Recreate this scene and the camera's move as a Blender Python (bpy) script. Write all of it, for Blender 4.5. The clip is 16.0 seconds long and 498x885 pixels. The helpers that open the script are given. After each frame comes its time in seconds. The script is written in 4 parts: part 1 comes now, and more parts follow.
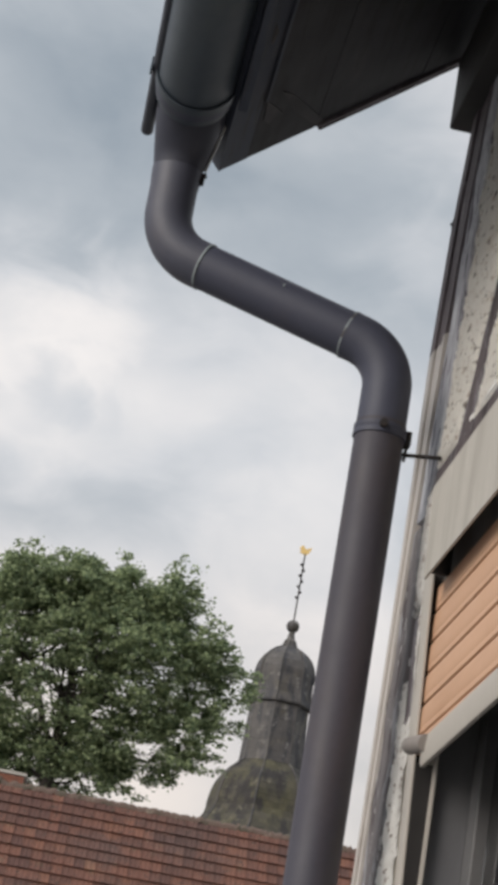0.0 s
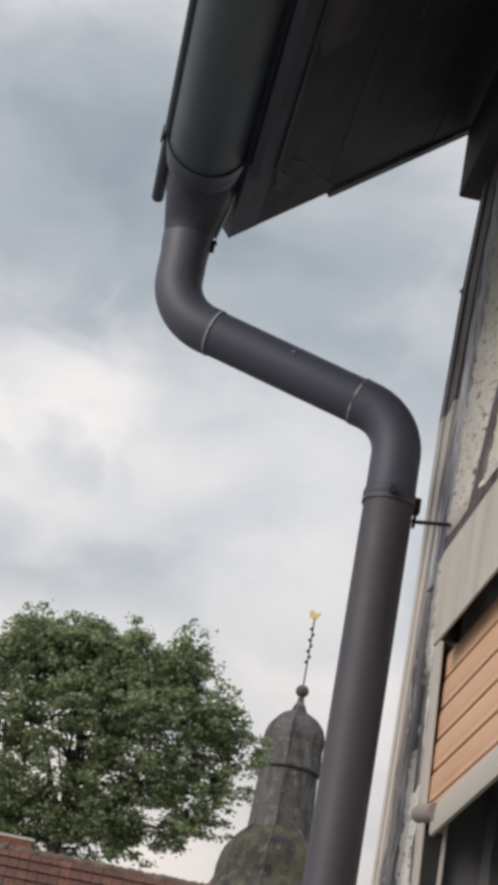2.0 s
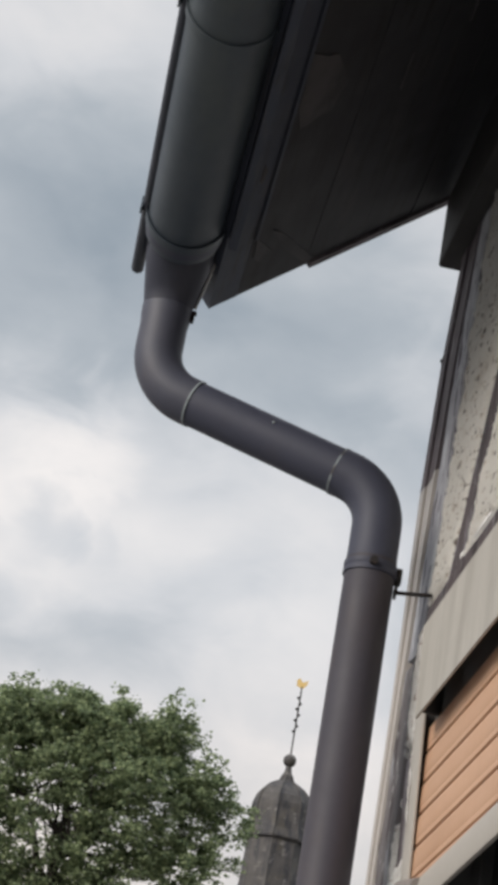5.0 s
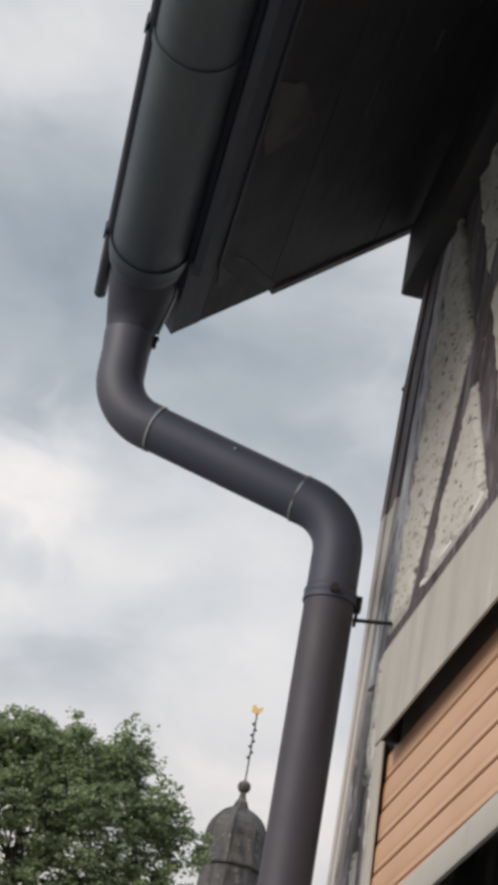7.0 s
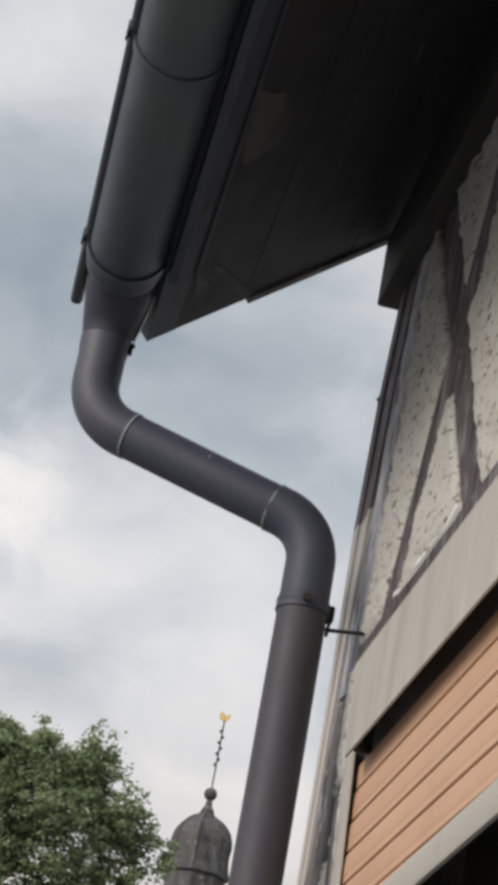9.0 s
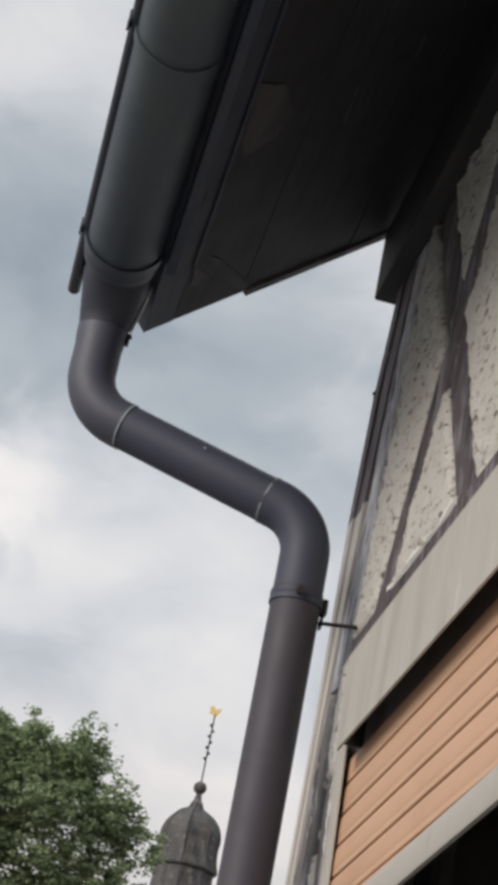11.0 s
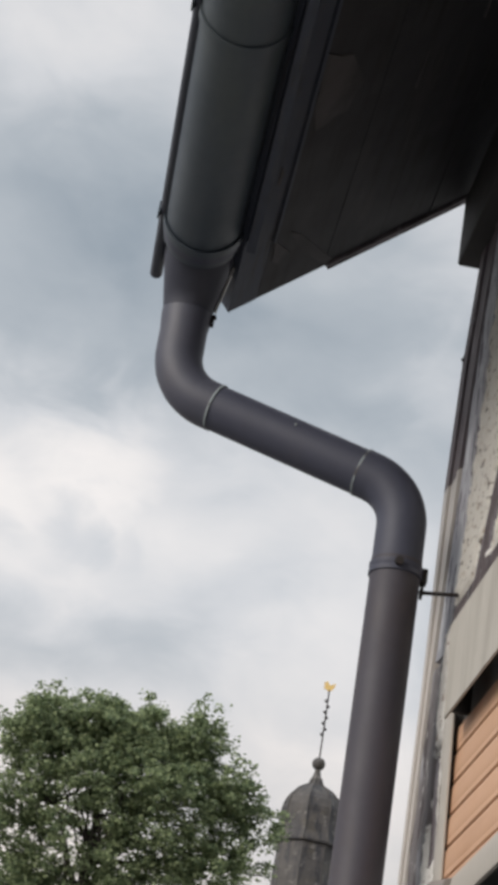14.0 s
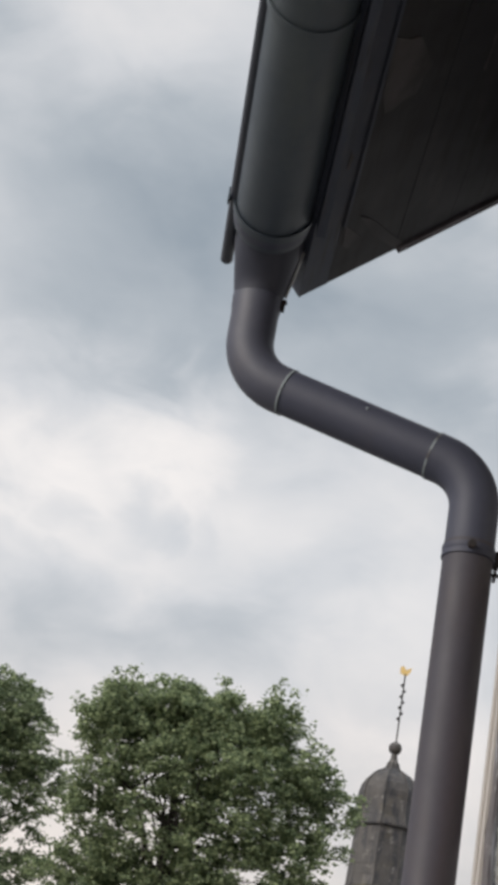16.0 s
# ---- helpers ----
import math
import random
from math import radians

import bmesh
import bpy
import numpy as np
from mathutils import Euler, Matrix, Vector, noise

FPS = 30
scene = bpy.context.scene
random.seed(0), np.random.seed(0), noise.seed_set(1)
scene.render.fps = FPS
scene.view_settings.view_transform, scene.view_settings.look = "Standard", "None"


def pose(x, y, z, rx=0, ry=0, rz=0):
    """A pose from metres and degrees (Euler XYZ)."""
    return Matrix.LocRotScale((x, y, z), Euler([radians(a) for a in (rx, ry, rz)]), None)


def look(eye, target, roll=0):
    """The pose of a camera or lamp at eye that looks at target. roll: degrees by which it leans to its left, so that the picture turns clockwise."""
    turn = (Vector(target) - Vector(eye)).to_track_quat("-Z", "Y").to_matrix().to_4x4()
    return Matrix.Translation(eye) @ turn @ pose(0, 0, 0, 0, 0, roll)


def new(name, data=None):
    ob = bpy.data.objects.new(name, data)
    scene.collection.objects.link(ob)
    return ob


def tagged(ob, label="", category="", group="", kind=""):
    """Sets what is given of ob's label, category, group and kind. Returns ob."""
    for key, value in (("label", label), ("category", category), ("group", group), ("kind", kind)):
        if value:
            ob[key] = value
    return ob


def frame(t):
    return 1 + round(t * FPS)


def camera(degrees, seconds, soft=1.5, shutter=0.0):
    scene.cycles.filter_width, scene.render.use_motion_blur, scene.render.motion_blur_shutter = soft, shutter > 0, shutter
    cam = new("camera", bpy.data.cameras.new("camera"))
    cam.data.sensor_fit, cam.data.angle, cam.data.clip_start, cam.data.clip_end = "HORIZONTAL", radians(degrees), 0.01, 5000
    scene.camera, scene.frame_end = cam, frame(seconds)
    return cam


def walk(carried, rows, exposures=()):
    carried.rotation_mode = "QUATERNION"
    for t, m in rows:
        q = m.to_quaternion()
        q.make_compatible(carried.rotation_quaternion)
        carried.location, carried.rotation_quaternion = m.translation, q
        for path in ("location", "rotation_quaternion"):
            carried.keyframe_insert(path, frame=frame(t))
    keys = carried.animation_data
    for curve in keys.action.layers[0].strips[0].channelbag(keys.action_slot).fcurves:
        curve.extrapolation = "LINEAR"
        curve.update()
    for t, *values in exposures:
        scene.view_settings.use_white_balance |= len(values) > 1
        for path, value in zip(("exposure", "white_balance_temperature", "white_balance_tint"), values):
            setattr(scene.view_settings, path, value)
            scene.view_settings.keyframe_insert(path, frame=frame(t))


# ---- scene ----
import itertools

LENS = 14.365
cam = camera(LENS, 16.0, soft=5.4)
ROWS = [
    (0.0, 0.0011, -0.0149, 1.5858, 111.306, -9.576, -8.246),
    (0.5, -0.0009, -0.0186, 1.5836, 111.417, -9.920, -7.083),
    (1.0, 0.0014, -0.0169, 1.5872, 112.138, -9.662, -7.418),
    (1.5, 0.0005, -0.0179, 1.5885, 112.624, -9.748, -7.858),
    (2.0, 0.0008, -0.0190, 1.5895, 113.116, -9.822, -8.034),
    (2.5, 0.0029, -0.0198, 1.5913, 113.504, -9.863, -8.015),
    (3.0, 0.0018, -0.0242, 1.5906, 113.898, -9.656, -8.037),
    (3.2, 0.0018, -0.0247, 1.5891, 114.105, -9.803, -8.084),
    (5.3, 0.0143, -0.0051, 1.6049, 115.161, -9.331, -8.391),
    (5.5, 0.0126, -0.0043, 1.6052, 114.898, -9.298, -8.561),
    (6.0, 0.0087, -0.0058, 1.6037, 115.444, -9.181, -9.372),
    (6.5, 0.0081, -0.0068, 1.6027, 115.875, -9.303, -9.609),
    (7.0, 0.0059, -0.0053, 1.6046, 116.101, -9.471, -9.691),
    (7.5, 0.0095, -0.0026, 1.6078, 116.312, -9.688, -9.626),
    (8.0, 0.0081, -0.0049, 1.6038, 116.612, -9.623, -10.346),
    (8.5, 0.0023, -0.0033, 1.6003, 116.534, -9.652, -10.708),
    (8.7, -0.0005, -0.0060, 1.6055, 116.516, -9.719, -10.769),
    (10.8, -0.0054, -0.0047, 1.6054, 116.404, -10.320, -11.073),
    (11.0, -0.0042, -0.0024, 1.6013, 116.429, -10.413, -11.313),
    (11.2, -0.0054, -0.0042, 1.6059, 116.529, -10.389, -11.382),
    (11.5, 0.0000, 0.0000, 1.6000, 116.325, -9.838, -12.555),
    (11.7, -0.0012, -0.0040, 1.6048, 116.140, -9.827, -12.119),
    (12.0, 0.0025, -0.0031, 1.5995, 116.045, -9.815, -10.451),
    (12.5, 0.0080, -0.0027, 1.6003, 115.253, -9.010, -8.617),
    (13.0, 0.0062, -0.0035, 1.5986, 115.048, -8.952, -7.872),
    (13.5, 0.0093, -0.0041, 1.6002, 114.941, -8.816, -7.448),
    (14.0, 0.0139, -0.0005, 1.6041, 115.086, -8.649, -7.203),
    (14.5, 0.0080, -0.0094, 1.5981, 114.941, -8.571, -6.809),
    (15.0, 0.0108, -0.0008, 1.6021, 115.004, -8.800, -6.417),
    (15.5, 0.0083, -0.0058, 1.5972, 114.738, -8.987, -5.758),
    (16.0, 0.0182, -0.0082, 1.6005, 114.322, -9.097, -5.024),
]
walk(cam, [(t, pose(*p)) for t, *p in ROWS])

# ---------------------------------------------------------------- world and sun
SUN_ELEV, SUN_AZ = radians(24), radians(-122)   # azimuth from +y towards +x


def way_of(az, el):
    az, el = radians(az), radians(el)
    return (math.sin(az) * math.cos(el), math.cos(az) * math.cos(el), math.sin(el))


def make_world():
    w = bpy.data.worlds.new("sky")
    scene.world = w
    w.use_nodes = True
    nt = w.node_tree
    n, l = nt.nodes, nt.links
    n.clear()
    out = n.new("ShaderNodeOutputWorld")
    bg_sky = n.new("ShaderNodeBackground")
    bg_cloud = n.new("ShaderNodeBackground")
    mix = n.new("ShaderNodeMixShader")
    sky = n.new("ShaderNodeTexSky")
    sky.sky_type = "NISHITA"
    sky.sun_disc = False
    sky.sun_elevation, sky.sun_rotation = SUN_ELEV, SUN_AZ
    l.new(sky.outputs[0], bg_sky.inputs[0])
    bg_sky.inputs[1].default_value = 0.1
    tc = n.new("ShaderNodeTexCoord")
    # two scales of cloud, drawn out sideways
    mp = n.new("ShaderNodeMapping")
    mp.inputs["Scale"].default_value = (1.0, 1.0, 1.7)
    mp.inputs["Location"].default_value = (0.37, 0.11, 0.62)
    l.new(tc.outputs["Generated"], mp.inputs[0])
    n1 = n.new("ShaderNodeTexNoise")
    n1.inputs["Scale"].default_value = 6.5
    n1.inputs["Detail"].default_value = 6
    n1.inputs["Roughness"].default_value = 0.5
    n1.inputs["Distortion"].default_value = 0.25
    l.new(mp.outputs[0], n1.inputs["Vector"])
    n2 = n.new("ShaderNodeTexNoise")
    n2.inputs["Scale"].default_value = 17
    n2.inputs["Detail"].default_value = 5
    n2.inputs["Roughness"].default_value = 0.5
    n2.inputs["Distortion"].default_value = 0.4
    l.new(mp.outputs[0], n2.inputs["Vector"])

    def madd(a, b, op="ADD"):
        m = n.new("ShaderNodeMath")
        m.operation = op
        for s, v in zip(m.inputs, (a, b)):
            if isinstance(v, (int, float)):
                s.default_value = v
            else:
                l.new(v, s)
        return m.outputs[0]

    val = madd(madd(n1.outputs[0], 0.36, "MULTIPLY"), madd(n2.outputs[0], 0.15, "MULTIPLY"))
    val = madd(val, 0.17)
    # cloud banks: azimuth, elevation, half width in degrees, weight
    for az, el, width, weight in CLOUDS:
        dot = n.new("ShaderNodeVectorMath")
        dot.operation = "DOT_PRODUCT"
        nrm = n.new("ShaderNodeVectorMath")
        nrm.operation = "NORMALIZE"
        mid = n.new("ShaderNodeVectorMath")
        mid.operation = "SUBTRACT"
        l.new(n2.outputs["Color"], mid.inputs[0])
        mid.inputs[1].default_value = (0.5, 0.5, 0.5)
        wob = n.new("ShaderNodeVectorMath")
        wob.operation = "MULTIPLY_ADD"
        l.new(mid.outputs[0], wob.inputs[0])
        wob.inputs[1].default_value = (0.075, 0.075, 0.075)
        l.new(tc.outputs["Generated"], wob.inputs[2])
        l.new(wob.outputs[0], nrm.inputs[0])
        l.new(nrm.outputs[0], dot.inputs[0])
        dot.inputs[1].default_value = way_of(az, el)
        mr = n.new("ShaderNodeMapRange")
        mr.interpolation_type = "SMOOTHSTEP"
        l.new(dot.outputs["Value"], mr.inputs["Value"])
        mr.inputs["From Min"].default_value = math.cos(radians(width))
        mr.inputs["From Max"].default_value = 1.0
        mr.inputs["To Min"].default_value = 0.0
        mr.inputs["To Max"].default_value = weight
        val = madd(val, mr.outputs["Result"])
    ramp = n.new("ShaderNodeValToRGB")
    els = ramp.color_ramp.elements
    els[0].position, els[0].color = 0.22, (0.29, 0.335, 0.38, 1)
    els[1].position, els[1].color = 0.66, (0.88, 0.84, 0.815, 1)
    for p, c in ((0.36, (0.43, 0.465, 0.50, 1)), (0.48, (0.625, 0.635, 0.655, 1))):
        e = els.new(p)
        e.color = c
    l.new(val, ramp.inputs[0])
    # a little warmer towards the horizon
    low = n.new("ShaderNodeSeparateXYZ")
    l.new(tc.outputs["Generated"], low.inputs[0])
    warm = n.new("ShaderNodeMapRange")
    warm.interpolation_type = "SMOOTHSTEP"
    l.new(low.outputs["Z"], warm.inputs["Value"])
    for key, v in (("From Min", 0.16), ("From Max", 0.36), ("To Min", 1.0), ("To Max", 0.0)):
        warm.inputs[key].default_value = v
    tint = n.new("ShaderNodeMix")
    tint.data_type, tint.blend_type = "RGBA", "MULTIPLY"
    l.new(warm.outputs["Result"], tint.inputs["Factor"])
    l.new(ramp.outputs[0], tint.inputs[6])
    tint.inputs[7].default_value = (1.07, 0.985, 0.91, 1)
    l.new(tint.outputs[2], bg_cloud.inputs[0])
    # an overcast sky is brightest overhead
    sep = n.new("ShaderNodeSeparateXYZ")
    l.new(tc.outputs["Generated"], sep.inputs[0])
    zen = n.new("ShaderNodeMapRange")
    zen.interpolation_type = "SMOOTHSTEP"
    l.new(sep.outputs["Z"], zen.inputs["Value"])
    for key, v in (("From Min", 0.62), ("From Max", 1.0), ("To Min", CLOUD_LIGHT), ("To Max", 2.9 * CLOUD_LIGHT)):
        zen.inputs[key].default_value = v
    l.new(zen.outputs["Result"], bg_cloud.inputs[1])
    mix.inputs[0].default_value = 0.9
    l.new(bg_sky.outputs[0], mix.inputs[1])
    l.new(bg_cloud.outputs[0], mix.inputs[2])
    l.new(mix.outputs[0], out.inputs[0])


CLOUD_LIGHT = 1.14
CLOUDS = (
    (-4.2, 22.4, 5.0, 0.12),
    (-1.6, 22.0, 4.2, 0.08),
    (1.0, 21.6, 3.6, 0.05),
    (5.1, 21.3, 4.5, 0.08),
    (6.2, 16.5, 5.0, 0.10),
    (7.0, 26.0, 4.6, -0.02),
    (4.8, 29.0, 5.0, -0.07),
    (-3.3, 28.7, 6.0, -0.10),
    (-4.8, 21.3, 0.9, -0.06),
    (-2.2, 21.35, 1.5, -0.09),
    (-0.6, 21.3, 1.5, -0.05),
    (-5.5, 22.0, 2.2, 0.07),
    (-1.4, 22.9, 2.0, 0.05),
    (1.0, 19.6, 3.4, -0.005),
    (4.7, 18.9, 3.0, -0.045),
    (-0.9, 11.5, 7.0, 0.15),
    (4.6, 10.5, 3.5, 0.06),
    (9.9, 15.0, 4.5, 0.05),
    (-4.3, 36.2, 5.5, 0.06),
    (-3.8, 32.0, 4.5, -0.04),
)
make_world()
sun_data = bpy.data.lights.new("sun", "SUN")
sun_data.energy, sun_data.angle, sun_data.color = 2.6, radians(32), (1.0, 0.93, 0.85)
sun = new("sun", sun_data)
sun.matrix_world = look(Vector(way_of(math.degrees(SUN_AZ), math.degrees(SUN_ELEV))) * 60, (0, 0, 0))


# ---------------------------------------------------------------- materials
def material(name, base, rough=0.7, metal=0.0, spots=(), grain=None, bump=(), vary=0.0, island=0.0, spec=0.5, palette=(), placed=False):
    """base colour; spots: (colour, scale, low, high, detail, stretch) laid over it by noise; grain: (scale, amount);
    bump: (scale, strength, distance, stretch); vary: brightness by Object Info's Random; placed: patterns run on from piece to piece."""
    m = bpy.data.materials.new(name)
    m.use_nodes = True
    nt = m.node_tree
    n, l = nt.nodes, nt.links
    bsdf = n["Principled BSDF"]
    bsdf.inputs["Roughness"].default_value = rough
    bsdf.inputs["Metallic"].default_value = metal
    bsdf.inputs["Specular IOR Level"].default_value = spec
    tc = n.new("ShaderNodeTexCoord")
    geo_co = n.new("ShaderNodeNewGeometry").outputs["Position"] if placed else tc.outputs["Object"]

    def noise_of(scale, detail=5, stretch=(1, 1, 1), roughness=0.6):
        mp = n.new("ShaderNodeMapping")
        mp.inputs["Scale"].default_value = stretch
        l.new(geo_co, mp.inputs[0])
        t = n.new("ShaderNodeTexNoise")
        t.inputs["Scale"].default_value = scale
        t.inputs["Detail"].default_value = detail
        t.inputs["Roughness"].default_value = roughness
        l.new(mp.outputs[0], t.inputs["Vector"])
        return t.outputs[0]

    rgb = n.new("ShaderNodeRGB")
    rgb.outputs[0].default_value = (*base, 1)
    col = rgb.outputs[0]
    if palette:
        src = n.new("ShaderNodeNewGeometry").outputs["Random Per Island"] if island else n.new("ShaderNodeObjectInfo").outputs["Random"]
        pr = n.new("ShaderNodeValToRGB")
        pr.color_ramp.interpolation = "CONSTANT"
        while len(pr.color_ramp.elements) < len(palette):
            pr.color_ramp.elements.new(0.5)
        for e, (p, c) in zip(pr.color_ramp.elements, palette):
            e.position, e.color = p, (*c, 1)
        l.new(src, pr.inputs[0])
        col = pr.outputs[0]
    for c, scale, low, high, detail, stretch in spots:
        mr = n.new("ShaderNodeMapRange")
        mr.interpolation_type = "SMOOTHSTEP"
        l.new(noise_of(scale, detail, stretch), mr.inputs["Value"])
        mr.inputs["From Min"].default_value, mr.inputs["From Max"].default_value = low, high
        mx = n.new("ShaderNodeMix")
        mx.data_type = "RGBA"
        l.new(mr.outputs["Result"], mx.inputs["Factor"])
        l.new(col, mx.inputs[6])
        mx.inputs[7].default_value = (*c, 1)
        col = mx.outputs[2]

    def times(value_socket, lo, hi, col):
        mr = n.new("ShaderNodeMapRange")
        l.new(value_socket, mr.inputs["Value"])
        mr.inputs["To Min"].default_value, mr.inputs["To Max"].default_value = lo, hi
        hs = n.new("ShaderNodeHueSaturation")
        l.new(mr.outputs["Result"], hs.inputs["Value"])
        l.new(col, hs.inputs["Color"])
        return hs.outputs[0]

    if grain:
        col = times(noise_of(grain[0], 3), 1 - grain[1], 1 + grain[1], col)
    if vary:
        oi = n.new("ShaderNodeObjectInfo")
        col = times(oi.outputs["Random"], 1 - vary, 1 + vary, col)
    if island:
        g = n.new("ShaderNodeNewGeometry")
        col = times(g.outputs["Random Per Island"], 1 - island, 1 + island, col)
    l.new(col, bsdf.inputs["Base Color"])
    # gloss breaks up a little
    mr = n.new("ShaderNodeMapRange")
    l.new(noise_of(9, 4), mr.inputs["Value"])
    mr.inputs["To Min"].default_value = max(rough - 0.12, 0.02)
    mr.inputs["To Max"].default_value = min(rough + 0.12, 1)
    l.new(mr.outputs["Result"], bsdf.inputs["Roughness"])
    last = None
    for scale, strength, dist, stretch in bump:
        b = n.new("ShaderNodeBump")
        b.inputs["Strength"].default_value, b.inputs["Distance"].default_value = strength, dist
        l.new(noise_of(scale, 6, stretch), b.inputs["Height"])
        if last:
            l.new(last, b.inputs["Normal"])
        last = b.outputs[0]
    if last:
        l.new(last, bsdf.inputs["Normal"])
    return m


ONE = (1, 1, 1)
PIPE = material("painted_zinc_pipe", (0.050, 0.054, 0.082), 0.6, 0.0,
                spots=(((0.074, 0.07, 0.086), 4, 0.48, 0.74, 5, (1, 1, 0.3)), ((0.036, 0.036, 0.05), 7, 0.55, 0.8, 6, (1, 1, 0.35))),
                grain=(60, 0.1), bump=((35, 0.15, 0.002, ONE),))
PIPE_PALE = material("faded_mauve_pipe_paint", (0.062, 0.065, 0.09), 0.55, 0.0,
                     spots=(((0.092, 0.084, 0.09), 4, 0.48, 0.74, 5, (1, 1, 0.3)), ((0.045, 0.045, 0.058), 7, 0.55, 0.8, 6, (1, 1, 0.35))),
                     grain=(60, 0.1), bump=((35, 0.15, 0.002, ONE),))
PIPE_OLD = material("browned_zinc_pipe", (0.053, 0.050, 0.066), 0.6, 0.0,
                    spots=(((0.052, 0.050, 0.068), 3, 0.45, 0.65, 5, (1, 1, 0.25)), ((0.066, 0.054, 0.058), 5, 0.48, 0.75, 6, (1, 1, 0.3)), ((0.04, 0.034, 0.037), 11, 0.58, 0.8, 6, (1, 1, 0.2))),
                    grain=(60, 0.12), bump=((35, 0.15, 0.002, ONE),))
SEALANT = material("pale_sealant", (0.26, 0.30, 0.32), 0.7, spots=(((0.09, 0.085, 0.09), 25, 0.5, 0.6, 3, ONE),))
GUTTER = material("weathered_gutter_zinc", (0.041, 0.055, 0.072), 0.5, 0.0,
                  spots=(((0.066, 0.080, 0.082), 4, 0.5, 0.75, 5, (1, 0.25, 1)), ((0.032, 0.040, 0.046), 7, 0.55, 0.8, 5, (1, 0.3, 1))),
                  grain=(40, 0.1), bump=((20, 0.15, 0.003, ONE),))
BEAD = material("dark_bead_zinc", (0.020, 0.024, 0.040), 0.5, grain=(40, 0.1), bump=((30, 0.15, 0.002, ONE),))
OUTLET = material("dark_outlet_paint", (0.038, 0.041, 0.060), 0.6, spots=(((0.056, 0.05, 0.06), 5, 0.5, 0.74, 5, (1, 1, 0.3)),), grain=(50, 0.1), bump=((35, 0.15, 0.002, ONE),))
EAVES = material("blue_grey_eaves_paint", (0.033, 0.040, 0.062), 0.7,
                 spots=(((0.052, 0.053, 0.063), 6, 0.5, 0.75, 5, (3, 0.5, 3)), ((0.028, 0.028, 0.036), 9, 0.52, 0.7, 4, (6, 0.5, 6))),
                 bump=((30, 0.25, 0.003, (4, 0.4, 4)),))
IRON = material("rusty_iron", (0.032, 0.028, 0.028), 0.7, 0.3, spots=(((0.06, 0.038, 0.03), 40, 0.5, 0.7, 4, ONE),), bump=((120, 0.4, 0.002, ONE),))
GALV = material("galvanised_strap", (0.36, 0.37, 0.38), 0.45, 0.6, grain=(60, 0.2))
PLUG = material("dull_grey_plastic", (0.24, 0.215, 0.2), 0.7, grain=(40, 0.15))
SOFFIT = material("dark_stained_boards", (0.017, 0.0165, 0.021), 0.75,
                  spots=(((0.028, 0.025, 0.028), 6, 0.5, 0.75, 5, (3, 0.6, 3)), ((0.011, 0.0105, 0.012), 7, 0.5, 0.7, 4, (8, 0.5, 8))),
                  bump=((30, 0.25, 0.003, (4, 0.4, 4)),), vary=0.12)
# near-black brown, a little darker than the soffit boards
PLATE = material("black_brown_beam", (0.014, 0.012, 0.013), 0.8, spots=(((0.024, 0.02, 0.02), 5, 0.5, 0.7, 5, (4, 0.5, 4)),), bump=((30, 0.4, 0.004, (6, 0.4, 6)),))
VERGE = material("weathered_verge_wood", (0.115, 0.098, 0.108), 0.8, spots=(((0.05, 0.04, 0.045), 12, 0.45, 0.65, 5, (1, 3, 1)), ((0.2, 0.18, 0.19), 16, 0.58, 0.7, 5, ONE)), bump=((60, 0.4, 0.003, ONE),))
PALE = material("pale_grey_marks", (0.060, 0.055, 0.058), 0.8, spots=(((0.028, 0.026, 0.03), 5, 0.40, 0.66, 5, (2, 0.7, 2)),), bump=((50, 0.3, 0.002, ONE),))
TIMBER = material("old_timber", (0.078, 0.06, 0.065), 0.8,
                  spots=(((0.19, 0.175, 0.19), 15, 0.5, 0.63, 6, (1, 1.3, 0.35)), ((0.028, 0.02, 0.022), 20, 0.5, 0.62, 6, (1, 1.4, 0.25)), ((0.22, 0.215, 0.24), 42, 0.6, 0.68, 4, (1, 1.2, 0.3))),
                  bump=((45, 0.6, 0.006, (2, 2, 0.25)),), grain=(90, 0.2))
GREYWOOD = material("flaking_grey_timber", (0.15, 0.136, 0.14), 0.85,
                    spots=(((0.30, 0.30, 0.32), 14, 0.5, 0.62, 6, (1, 1.2, 0.5)), ((0.055, 0.043, 0.045), 18, 0.52, 0.62, 6, (1, 1.3, 0.35)), ((0.5, 0.49, 0.48), 40, 0.62, 0.68, 4, (1, 1.2, 0.5))),
                    bump=((40, 0.7, 0.006, (2, 2, 0.3)),), grain=(90, 0.2))
FLAKE = material("flaking_blue_grey_paint", (0.35, 0.35, 0.385), 0.85,
                 spots=(((0.50, 0.51, 0.54), 13, 0.5, 0.6, 6, (1, 1.2, 0.5)), ((0.085, 0.075, 0.095), 17, 0.54, 0.62, 6, (1, 1.3, 0.4)), ((0.07, 0.055, 0.06), 45, 0.61, 0.68, 4, (1, 1.2, 0.4))),
                 bump=((40, 0.7, 0.006, (2, 1, 0.5)),), grain=(90, 0.2))
PLASTER = material("rough_lime_plaster", (0.86, 0.84, 0.80), 0.92,
                   spots=(((0.70, 0.66, 0.60), 5, 0.52, 0.78, 6, (1, 0.5, 1)), ((0.50, 0.48, 0.45), 2.2, 0.55, 0.74, 6, (1, 0.6, 0.7)), ((0.52, 0.45, 0.38), 75, 0.56, 0.68, 4, (1, 0.5, 1)), ((0.20, 0.165, 0.14), 60, 0.60, 0.66, 3, (1, 0.45, 1))),
                   bump=((55, 0.5, 0.006, (1, 0.4, 1)), (160, 0.4, 0.003, (1, 0.4, 1))))
